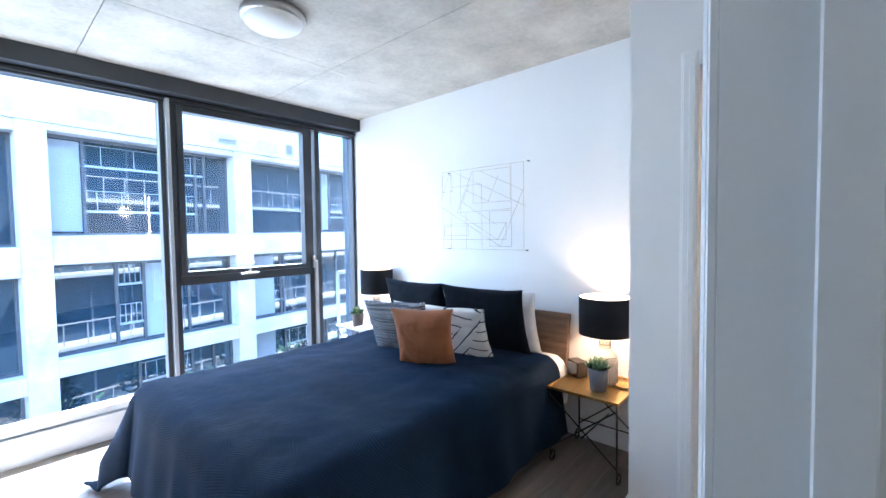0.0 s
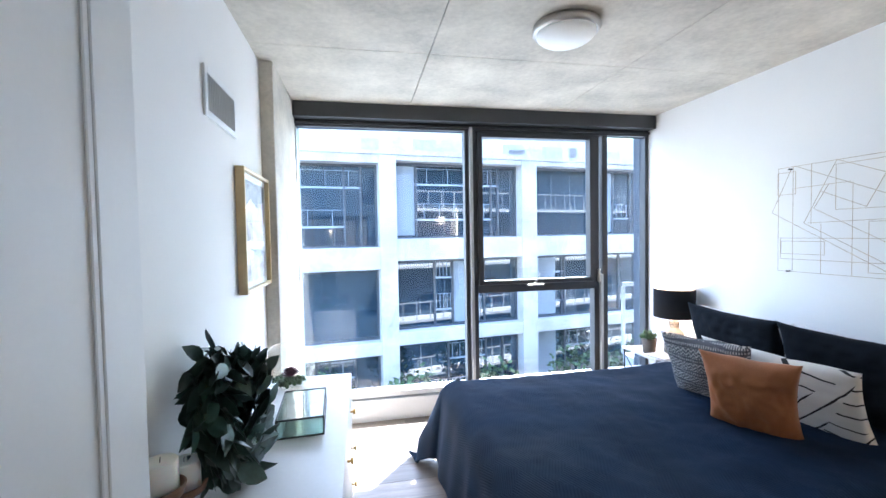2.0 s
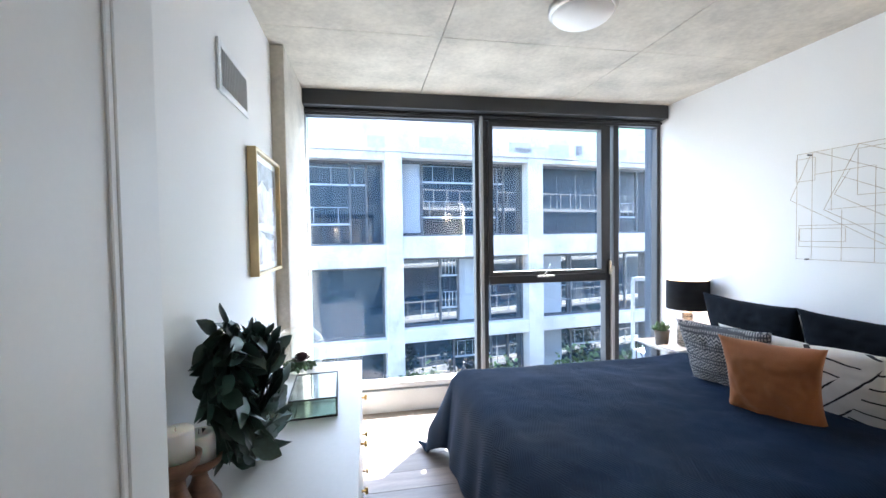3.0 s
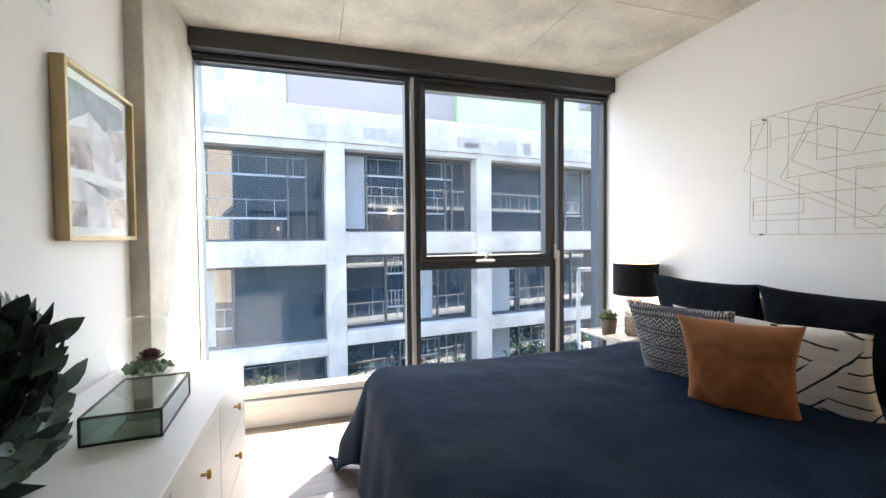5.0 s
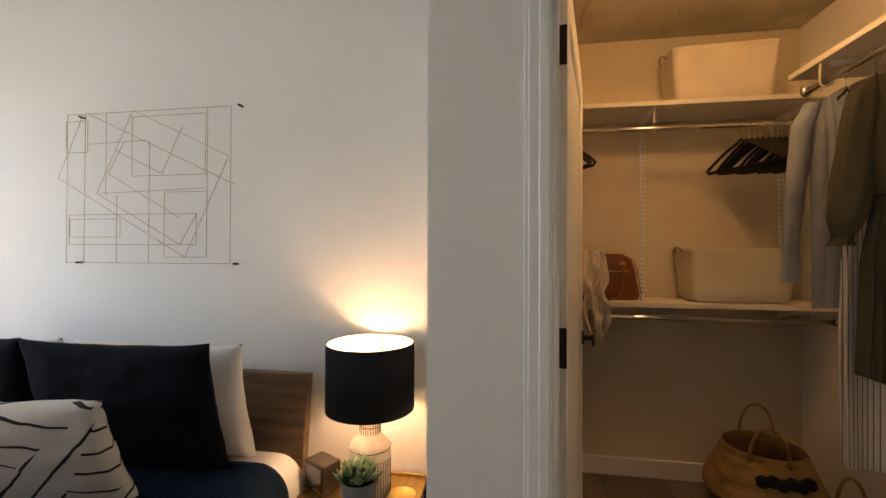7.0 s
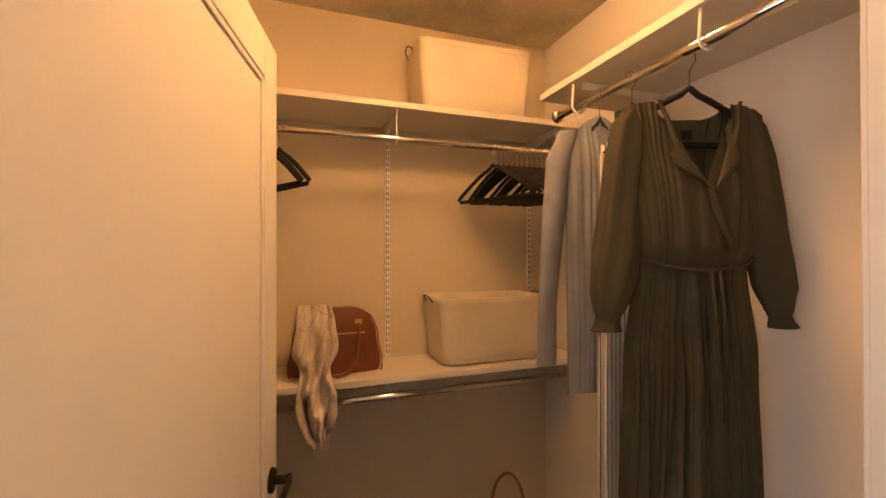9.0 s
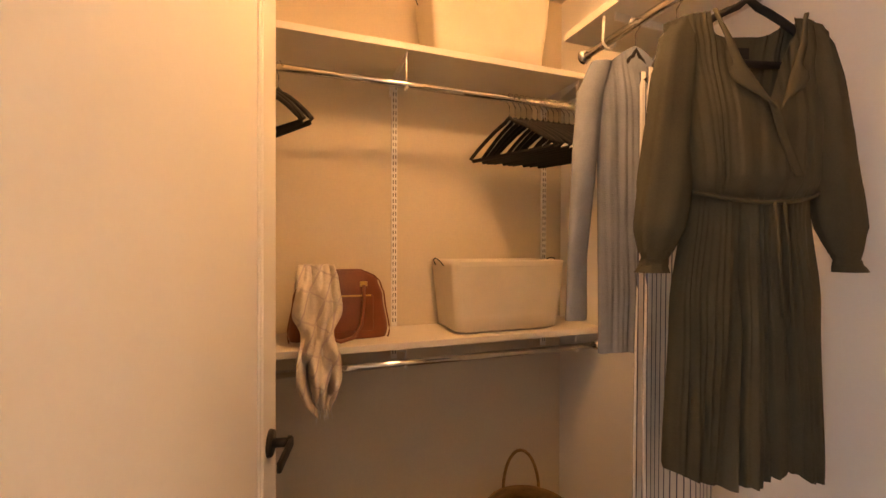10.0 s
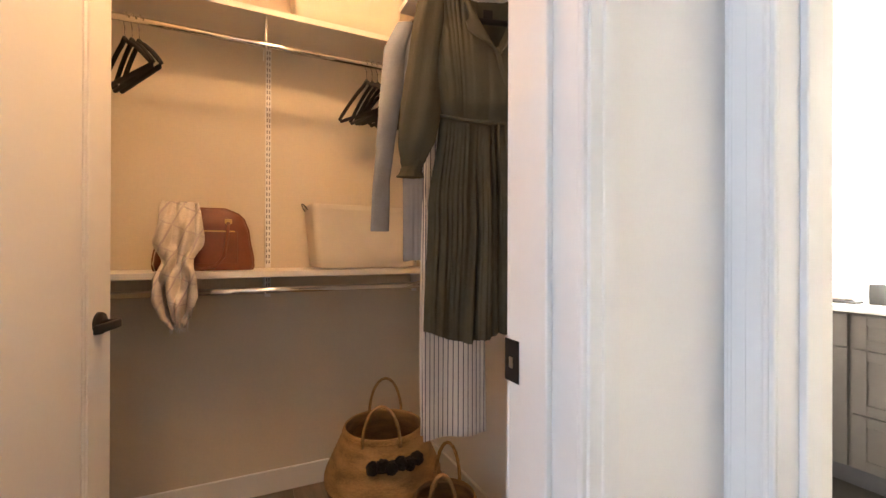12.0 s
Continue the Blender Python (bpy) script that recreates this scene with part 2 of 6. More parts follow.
def lathe(bm, profile, seg=32, centre=(0, 0, 0)):
    rings = []
    for r, z in profile:
        rings.append([bm.verts.new((centre[0] + r * math.cos(2 * math.pi * i / seg), centre[1] + r * math.sin(2 * math.pi * i / seg), centre[2] + z)) for i in range(seg)])
    for a, b in zip(rings, rings[1:]):
        for i in range(seg):
            bm.faces.new((a[i], a[(i + 1) % seg], b[(i + 1) % seg], b[i]))
    return bm


def tube(bm, pts, r, seg=8, close=False):
    pts = [Vector(p) for p in pts]
    n = len(pts)
    rings = []
    up = Vector((0, 0, 1))
    for i, p in enumerate(pts):
        if close:
            d = pts[(i + 1) % n] - pts[i - 1]
        else:
            d = pts[min(i + 1, n - 1)] - pts[max(i - 1, 0)]
        d.normalize()
        a = d.cross(up)
        if a.length < 0.05:
            a = d.cross(Vector((1, 0, 0)))
        a.normalize()
        b = d.cross(a)
        rr = r[i] if isinstance(r, (list, tuple)) else r
        rings.append([bm.verts.new(p + rr * (math.cos(t) * a + math.sin(t) * b)) for t in (2 * math.pi * k / seg for k in range(seg))])
    pairs = list(zip(rings, rings[1:])) + ([(rings[-1], rings[0])] if close else [])
    for a, b in pairs:
        for i in range(seg):
            bm.faces.new((a[i], a[(i + 1) % seg], b[(i + 1) % seg], b[i]))
    if not close:
        bm.faces.new(rings[0][::-1]), bm.faces.new(rings[-1])
    return bm


def grid(bm, nu, nv, f):
    vs = [[bm.verts.new(f(i / nu, j / nv)) for j in range(nv + 1)] for i in range(nu + 1)]
    for i in range(nu):
        for j in range(nv):
            bm.faces.new((vs[i][j], vs[i + 1][j], vs[i + 1][j + 1], vs[i][j + 1]))
    return bm


def ball(bm, c, r, squash=(1, 1, 1), sub=2, jitter=0.0):
    vs = bmesh.ops.create_icosphere(bm, subdivisions=sub, radius=r, matrix=Matrix.Translation(c) @ Matrix.Diagonal((*squash, 1)))["verts"]
    if jitter:
        for v in vs:
            v.co += Vector((random.uniform(-1, 1), random.uniform(-1, 1), random.uniform(-1, 1))) * jitter
    return bm


def solid(name, x0, x1, y0, y1, z0, z1, material, label="", bevel=0.0):
    return tagged(part(name, boxbm(x0, x1, y0, y1, z0, z1, bevel=bevel), material), label, kind="structure")


# ---- bedroom shell ----
H, HIGH = 2.646, 2.888
floor_slab = solid("floor", -0.315, 4.83, -3.57, 4.147, -0.25, -0.012, JOINT, "dark grey-brown wood plank floor")
bm = bmesh.new()
xs, ys = (-0.315, 1.239, 2.541, 4.83), (-3.57, 0.315, 2.888, 4.147)
for xa, xb in zip(xs, xs[1:]):
    for ya, yb in zip(ys, ys[1:]):
        box(bm, xa + 0.0025, xb - 0.0025, ya + 0.0025, yb - 0.0025, H, H + 0.03)
box(bm, xs[0], xs[-1], ys[0], ys[-1], H + 0.012, HIGH)
tagged(part("ceiling", bm, CONCRETE), "bare board-marked concrete ceiling with joints", kind="structure")

solid("wall_west", -0.105, 0.231, 0.273, 3.129, 0, H, WALL, "white painted bedroom wall")
solid("column", -0.105, 0.31, 3.129, 4.053, 0, H, CONCRETE, "bare concrete column beside the window", 0.006)
solid("wall_east", 3.539, 3.728, 0.761, 4.147, 0, H, WALL, "white painted bedroom wall behind the bed")
solid("wall_closet_north", 2.872, 3.539, 0.761, 0.887, 0, H, WALL, "white painted wall between closet and bedroom")
# closet front wall, with its door opening
JN, JS, DH = 0.598, -0.394, 2.147
solid("wall_closet_front_north", 2.872, 3.029, JN + 0.02, 0.761, 0, H, WALL)
solid("wall_closet_front_south", 2.872, 3.029, -1.071, JS - 0.02, 0, H, WALL)
solid("wall_closet_front_head", 2.872, 3.029, JS - 0.02, JN + 0.02, DH + 0.02, H, WALL)
solid("wall_closet_back", 4.62, 4.777, -0.945, 0.761, 0, H, CREAM, "cream-toned closet wall")
solid("wall_closet_south", 3.029, 4.777, -1.071, -0.945, 0, H, WALL, "white painted closet side wall")
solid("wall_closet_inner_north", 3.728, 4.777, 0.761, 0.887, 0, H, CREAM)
# entry: doorway wall, stub and hall
solid("wall_entry_stub", 1.222, 1.68, 0.126, 0.273, 0, H, WALL, "white painted wall beside the bedroom doorway")
solid("wall_entry_left", -0.105, 0.259, 0.063, 0.273, 0, H, WALL)
solid("wall_entry_head", 0.259, 1.222, 0.126, 0.273, 2.163, H, WALL)
solid("wall_hall_east", 1.554, 1.68, -1.312, 0.126, 0, H, WALL)
solid("wall_hall_west", -0.105, 0.063, -1.312, 0.063, 0, H, WALL)
solid("wall_hall_south", -0.105, 1.68, -1.47, -1.312, 0, H, WALL)
# bathroom wall with doorway, bathroom box
solid("wall_bath_front_east", 2.814, 2.872, -0.84, -0.714, 0, H, WALL)
solid("wall_bath_front_west", 1.68, 1.89, -0.84, -0.714, 0, H, WALL)
solid("wall_bath_front_head", 1.89, 2.814, -0.84, -0.714, 2.163, H, WALL)
solid("wall_bath_south", 1.554, 4.2, -3.413, -3.287, 0, H, WALL, "white painted bathroom wall")
solid("wall_bath_west", 1.554, 1.68, -3.287, -1.47, 0, H, WALL)
solid("wall_bath_east", 4.043, 4.2, -3.287, -1.071, 0, H, WALL)


def casing(name, axis, at, a, b, top, out, depth=0.016, w=0.07):
    """Moulded trim round an opening; axis names the wall's plane, a and b the opening's ends, out the side it stands on."""
    t = tagged(new(name), "white painted moulded door casing", kind="structure")
    for nm, p, q, z0, z1 in (("side_casing", a - w, a, 0, top + w), ("side_casing", b, b + w, 0, top + w), ("head_casing", a, b, top, top + w)):
        bm = bmesh.new()
        for s0, s1, d in ((0, 1, depth * 0.6), (0.12, 0.88, depth * 0.85), (0.2, 0.55, depth)):
            if nm == "side_casing":
                u0, u1, v0, v1 = p + (q - p) * s0, p + (q - p) * s1, z0, z1 - w * (1 - s1)
            else:
                u0, u1, v0, v1 = p, q, z0 + (z1 - z0) * s0, z0 + (z1 - z0) * s1
            lo, hi = sorted((at, at + out * d))
            if axis == "x":
                box(bm, lo, hi, u0, u1, v0, v1, bevel=0.002, seg=1)
            else:
                box(bm, u0, u1, lo, hi, v0, v1, bevel=0.002, seg=1)
        part(nm, bm, TRIM, t)
    return t


def lining(name, axis, c0, c1, a, b, top, th=0.02):
    """The boards that line an opening, with a stop."""
    t = tagged(new(name), "white painted door lining", kind="structure")
    mid = (c0 + c1) / 2
    for nm, u0, u1, z0, z1, s0, s1 in (("jamb", a - th, a, 0, top + th, a, a + 0.012), ("jamb", b, b + th, 0, top + th, b - 0.012, b), ("head_jamb", a, b, top, top + th, 0, 0)):
        bm = bmesh.new()
        if axis == "x":
            box(bm, c0 - 0.002, c1 + 0.002, u0, u1, z0, z1, bevel=0.002, seg=1)
            if s1:
                box(bm, mid - 0.03, mid + 0.008, s0, s1, z0, top - 0.012, bevel=0.002, seg=1)
        else:
            box(bm, u0, u1, c0 - 0.002, c1 + 0.002, z0, z1, bevel=0.002, seg=1)
            if s1:
                box(bm, s0, s1, mid - 0.03, mid + 0.008, z0, top - 0.012, bevel=0.002, seg=1)
        part(nm, bm, TRIM, t)
    return t


casing("closet_casing", "x", 2.872, JS, JN, DH, -1)
casing("closet_casing_inside", "x", 3.029, JS, JN, DH, 1)
lining("closet_lining", "x", 2.872, 3.029, JS, JN, DH)
casing("entry_casing", "y", 0.273, 0.279, 1.2, 2.142, 1)
lining("entry_lining", "y", 0.126, 0.273, 0.279, 1.2, 2.142)
casing("bath_casing", "y", -0.714, 1.911, 2.793, 2.142, 1)
lining("bath_lining", "y", -0.84, -0.714, 1.911, 2.793, 2.142)


def baseboard(x0, x1, y0, y1):
    bm = boxbm(x0, x1, y0, y1, 0, 0.11, bevel=0.004)
    tagged(part("baseboard", bm, TRIM), "white painted baseboard", kind="structure")


B = 0.014
baseboard(3.539 - B, 3.539, 0.887, 3.938)
baseboard(2.872, 3.539 - B, 0.887, 0.887 + B)
baseboard(2.872 - B, 2.872, 0.677, 0.887 + B)
baseboard(0.231, 0.231 + B, 0.42, 3.129)
baseboard(4.62 - B, 4.62, -0.945, 0.761)
baseboard(3.045, 4.62 - B, -0.945, -0.945 + B)
baseboard(2.872 - B, 2.872, -0.714, -0.483)
baseboard(1.68, 1.68 + B, -0.714, 0.273)

# ---- window ----
YW = 3.969
win = tagged(new("window_1"), "floor-to-ceiling dark metal window with three bays", "window", kind="structure")
X0, X1 = 0.312, 3.536
part("shade_housing", boxbm(X0, X1, 3.864, YW - 0.004, 2.525, H - 0.001, bevel=0.004), BLACKMETAL, win, "black roller shade housing")
bm = boxbm(X0, X1, YW, YW + 0.09, 2.473, H - 0.001, bevel=0.003)
box(bm, X0, X1, YW - 0.02, YW, 2.491, 2.512, bevel=0.002)
part("head_rail", bm, BLACKMETAL, win)
bm = boxbm(X0, X1, YW - 0.03, YW + 0.09, 0.2, 0.247, bevel=0.004)
box(bm, X0, X1, YW - 0.05, YW + 0.09, 0.152, 0.189, bevel=0.004)
part("bottom_rail", bm, PALEMETAL, win, "pale grey metal bottom rail")
part("curb", boxbm(X0, X1, YW - 0.035, YW + 0.09, 0.0, 0.149, bevel=0.003), PALEMETAL, win, "pale grey curb below the glass")


def upright(xa, xb, z0, z1, mats, name="mullion"):
    p = part(name, boxbm(xa, xb, YW + 0.005, YW + 0.09, z0, z1, bevel=0.003), mats, win)
    return p


ZB, ZT = 0.247, 2.473
upright(X0, X0 + 0.008, ZB, ZT, ALU, "end_frame")
upright(1.722, 1.756, ZB, ZT, BLACKMETAL)
part("mullion_cap", boxbm(1.76, 1.789, YW - 0.025, YW + 0.08, ZB, ZT + 0.03, bevel=0.004), ALU, win, "bare aluminium mullion cap")
upright(1.793, 1.832, ZB, ZT, BLACKMETAL)
upright(2.963, 3.014, ZB, ZT, BLACKMETAL)
part("mullion_cap", boxbm(3.018, 3.045, YW - 0.02, YW + 0.08, ZB, 1.176, bevel=0.004), ALU, win)
upright(3.05, 3.103, ZB, ZT, BLACKMETAL)
upright(3.502, X1, ZB, ZT, BLACKMETAL, "end_frame")
part("transom", boxbm(1.832, 2.963, YW - 0.01, YW + 0.09, 1.043, 1.113, bevel=0.004), BLACKMETAL, win)
sash = part("sash", boxbm(1.834, 1.88, YW - 0.012, YW + 0.07, 1.116, ZT - 0.004, bevel=0.003), BLACKMETAL, win, "dark awning sash")
bm = boxbm(2.914, 2.961, YW - 0.012, YW + 0.07, 1.116, ZT - 0.004, bevel=0.003)
box(bm, 1.88, 2.914, YW - 0.012, YW + 0.07, 1.116, 1.153, bevel=0.003)
box(bm, 1.88, 2.914, YW - 0.012, YW + 0.07, ZT - 0.05, ZT - 0.004, bevel=0.003)
part("sash_rail", bm, BLACKMETAL, sash)
bm = boxbm(2.279, 2.436, YW - 0.05, YW - 0.025, 1.097, 1.115, bevel=0.006)
tube(bm, [(2.341, YW - 0.035, 1.113), (2.363, YW - 0.05, 1.145), (2.384, YW - 0.055, 1.192), (2.389, YW - 0.05, 1.208)], [0.008, 0.008, 0.007, 0.006])
part("crank_handle", bm, NICKEL, sash, "pale metal crank handle", True)
part("latch", boxbm(2.987, 3.008, YW - 0.03, YW - 0.005, 1.103, 1.228, bevel=0.005), NICKEL, win, "pale metal latch")
for xa, xb, za, zb in ((X0 + 0.008, 1.722, ZB, ZT), (1.88, 2.914, 1.153, ZT - 0.05), (1.832, 2.963, ZB, 1.043), (3.103, 3.502, ZB, ZT)):
    p = part("pane", boxbm(xa - 0.004, xb + 0.004, YW + 0.045, YW + 0.049, za - 0.004, zb + 0.004), PANE, win)
    p.visible_shadow = False

# ---- bed ----
BX0, BX1, BY0, BY1, BZ = 1.365, 3.402, 1.502, 3.077, 0.604
bed = thing("bed", "queen bed with navy quilted cover and walnut headboard", "bed", pose(0, 0, 0))
bm = boxbm(-0.022, 0.022, BY0 - 0.01, BY1 + 0.01, 0.0, 0.60, bevel=0.006)
hb = part("headboard", bm, OAK, bed, "slanting walnut plank headboard")
hb.matrix_basis = pose(3.439, 0, 0.263, 0, 7, 0)
bm = boxbm(BX0 + 0.06, 3.423, BY0 + 0.03, BY0 + 0.06, 0.053, 0.221, bevel=0.004)
part("side_rail", bm, PALEWOOD, bed, "pale wooden side rail")
part("side_rail", boxbm(BX0 + 0.06, 3.423, BY1 - 0.06, BY1 - 0.03, 0.053, 0.221, bevel=0.004), PALEWOOD, bed)
part("foot_rail", boxbm(BX0 + 0.03, BX0 + 0.06, BY0 + 0.03, BY1 - 0.03, 0.053, 0.221, bevel=0.004), PALEWOOD, bed)
part("slat_deck", boxbm(BX0 + 0.06, 3.413, BY0 + 0.06, BY1 - 0.06, 0.179, 0.221), PALEWOOD, bed)
for lx in (BX0 + 0.12, 3.308):
    for ly in (BY0 + 0.10, BY1 - 0.10):
        part("leg", boxbm(lx - 0.03, lx + 0.03, ly - 0.03, ly + 0.03, 0, 0.179, bevel=0.004), PALEWOOD, bed)
mattress = tagged(part("mattress", boxbm(BX0 + 0.02, BX1, BY0 + 0.005, BY1 - 0.005, 0.223, BZ - 0.03, bevel=0.05, seg=4), LINEN, None, smooth=True), "mattress in a white fitted sheet on the bed", "mattress")


def drape(u, v):
    """The quilt: flat on top, rolling over three edges and hanging in soft folds."""
    x = (BX0 - 0.50) + u * (3.262 - BX0 + 0.50)
    y = (BY0 - 0.48) + v * (BY1 - BY0 + 0.96)
    dx = max(0.0, BX0 + 0.05 - x)
    dy = max(0.0, BY0 + 0.06 - y) if y < (BY0 + BY1) / 2 else max(0.0, y - (BY1 - 0.06))
    side = -1 if y < (BY0 + BY1) / 2 else 1
    d = math.hypot(dx, dy)
    px, py = max(x, BX0 + 0.05), min(max(y, BY0 + 0.06), BY1 - 0.06)
    w = noise.noise(Vector((x * 2.2, y * 2.2, 3))) * 0.016 + noise.noise(Vector((x * 6, y * 6, 9))) * 0.008 + noise.noise(Vector((x * 17, y * 17, 4))) * 0.0025
    if d < 1e-6:
        return (px, py, BZ + w)
    r = 0.11
    if d < r * math.pi / 2:
        out, down = r * math.sin(d / r), r * (1 - math.cos(d / r))
    else:
        s = d - r * math.pi / 2
        out, down = r + 0.13 * s, r + 0.985 * s
    ux, uy = -dx / d, side * dy / d
    along = y if dx > dy else x
    fold = min(1.0, down / 0.45)
    corner = min(dx, dy) / d if d else 0
    out += fold * (0.013 * math.sin(along * 9 + 2 * side) + 0.007 * math.sin(along * 23)) + corner * 0.22 * fold
    z = BZ - down + w * (1 - fold)
    if z < 0.03:
        out += (0.03 - z) * 0.6
        z = 0.03 + 0.01 * math.sin(along * 20)
    return (px + ux * out, py + uy * out, z)


bm = grid(bmesh.new(), 150, 150, drape)
quilt = tagged(part("quilt", bm, NAVY, None, smooth=True), "navy blue quilted bed cover hanging over the bed", "bedspread")
sol = quilt.modifiers.new("thick", "SOLIDIFY")
sol.thickness, sol.offset = 0.014, 0


def fold_strip(u, v):
    """The turned-down sheet at the head end."""
    x = 3.235 + u * 0.155
    y = (BY0 - 0.30) + v * (BY1 - BY0 + 0.60)
    dy = max(0.0, BY0 + 0.06 - y) if y < 2 else max(0.0, y - (BY1 - 0.06))
    side = -1 if y < 2 else 1
    py = min(max(y, BY0 + 0.06), BY1 - 0.06)
    w = noise.noise(Vector((x * 5, y * 5, 21))) * 0.006
    if dy < 1e-6:
        return (x, py, BZ - 0.014 + w)
    r = 0.105
    if dy < r * math.pi / 2:
        return (x, py + side * r * math.sin(dy / r), BZ - 0.014 - r * (1 - math.cos(dy / r)))
    s = dy - r * math.pi / 2
    return (x + 0.01 * math.sin(s * 20), py + side * (r + 0.05 * s + 0.008 * math.sin(x * 40)), BZ - 0.014 - r - s)


sheet = tagged(part("bed_sheet", grid(bmesh.new(), 20, 90, fold_strip), LINEN, None, smooth=True), "white cotton sheet showing past the quilt", "sheet")
sol = sheet.modifiers.new("thick", "SOLIDIFY")
sol.thickness, sol.offset = 0.008, -1


def cushion(w, h, t, ears=0.035, seed=0, nu=40):
    """A soft filled cover: thick in the middle, pinched at the seam, with pointed corners."""
    bm = bmesh.new()
    sheets = []
    for s in (1, -1):
        rows = []
        for i in range(nu + 1):
            row = []
            for j in range(nu + 1):
                a, b = 2 * i / nu - 1, 2 * j / nu - 1
                edge = (1 - a * a) * (1 - b * b)
                pull = 1 - ears * (1 - a * a) * abs(b) ** 3 / h * 1.6
                pullb = 1 - ears * (1 - b * b) * abs(a) ** 3 / w * 1.6
                z = s * t * 0.5 * max(edge, 0) ** 0.42
                z += 0.010 * noise.noise(Vector((a * 2.2 + seed, b * 2.2, s * 2.0))) * (1 if edge > 0 else 0)
                z += (0.007 * noise.noise(Vector((a * 6 + seed, b * 6, s))) - 0.0025 * abs(noise.noise(Vector((a * 9 + b * 4, b * 3 - a * 5, seed + s))))) * min(1, edge * 3)
                row.append((a * w / 2 * pullb, z, b * h / 2 * pull))
            rows.append(row)
        sheets.append(rows)
    grids = []
    for rows in sheets:
        grids.append([[bm.verts.new(p) for p in row] for row in rows])
    for vs in grids:
        for i in range(nu):
            for j in range(nu):
                bm.faces.new((vs[i][j], vs[i + 1][j], vs[i + 1][j + 1], vs[i][j + 1]))
    bmesh.ops.remove_doubles(bm, verts=bm.verts, dist=0.0015)
    return bm


def pillow(name, w, h, t, m, material, label, category="pillow", ears=0.035, seed=0, group=""):
    ob = tagged(part(name, cushion(w, h, t, ears, seed), material, None, smooth=True), label, category, group)
    ob.matrix_world = m
    return ob


pillow("bed_pillow", 0.66, 0.46, 0.17, pose(3.292, 1.948, 0.803, -13, 0, 92), LINEN, "white cotton pillow leaning against the headboard", seed=1, group="white pillows at the headboard")
pillow("bed_pillow", 0.70, 0.46, 0.17, pose(3.292, 2.677, 0.803, -13, 0, 88), LINEN, "white cotton pillow leaning against the headboard", seed=2, group="white pillows at the headboard")
for y, s, a in ((1.964, 3, 93), (2.63, 4, 88)):
    pillow("pillow_sham", 0.68, 0.47, 0.15, pose(3.14, y, 0.835, -15, 0, a), SHAM, "black-navy linen pillow sham standing on the bed", seed=s, ears=0.03, group="dark pillow shams")

# ---- patterned cushions ----
STRIPED = mat("cream_line_fabric", (0.68, 0.64, 0.58), 0.9, vary=0.06, scale=8, fine=260, bump=0.1)


def line_pattern(m):
    """Black hand-drawn lines: a fan of slanting stripes that meets a second fan."""
    n, l = m.node_tree.nodes, m.node_tree.links
    b = n["Principled BSDF"]
    src = b.inputs["Base Color"].links[0].from_socket
    co, sep = n.new("ShaderNodeTexCoord"), n.new("ShaderNodeSeparateXYZ")
    l.new(co.outputs["Object"], sep.inputs[0])

    def math_node(op, a, c=None, k=None):
        q = n.new("ShaderNodeMath")
        q.operation = op
        for i, v in enumerate((a, c, k)):
            if v is None:
                continue
            if isinstance(v, (int, float)):
                q.inputs[i].default_value = v
            else:
                l.new(v, q.inputs[i])
        return q.outputs[0]
    nz = n.new("ShaderNodeTexNoise")
    nz.inputs["Scale"].default_value = 9
    l.new(co.outputs["Object"], nz.inputs[0])
    wob = math_node("MULTIPLY_ADD", nz.outputs["Fac"], 0.02, -0.01)
    x, z = math_node("ADD", sep.outputs[0], wob), math_node("ADD", sep.outputs[2], wob)
    u = math_node("ADD", math_node("MULTIPLY", x, 0.72), math_node("MULTIPLY", z, 0.69))
    v = math_node("SUBTRACT", math_node("MULTIPLY", x, 0.25), math_node("MULTIPLY", z, 0.97))
    lines_a = math_node("LESS_THAN", math_node("PINGPONG", math_node("ADD", u, 1), 0.033), 0.0042)
    lines_b = math_node("LESS_THAN", math_node("PINGPONG", math_node("ADD", v, 1), 0.036), 0.0042)
    where = math_node("GREATER_THAN", math_node("SUBTRACT", math_node("PINGPONG", math_node("ADD", u, 1.1), 0.14), 0.075), math_node("MULTIPLY", z, 0.3))
    both = math_node("ADD", math_node("MULTIPLY", lines_a, where), math_node("MULTIPLY", lines_b, math_node("SUBTRACT", 1.0, where)))
    mx = n.new("ShaderNodeMix")
    mx.data_type = "RGBA"
    l.new(both, mx.inputs[0]), l.new(src, mx.inputs[6])
    mx.inputs[7].default_value = (0.015, 0.015, 0.016, 1)
    l.new(mx.outputs[2], b.inputs["Base Color"])
    return m


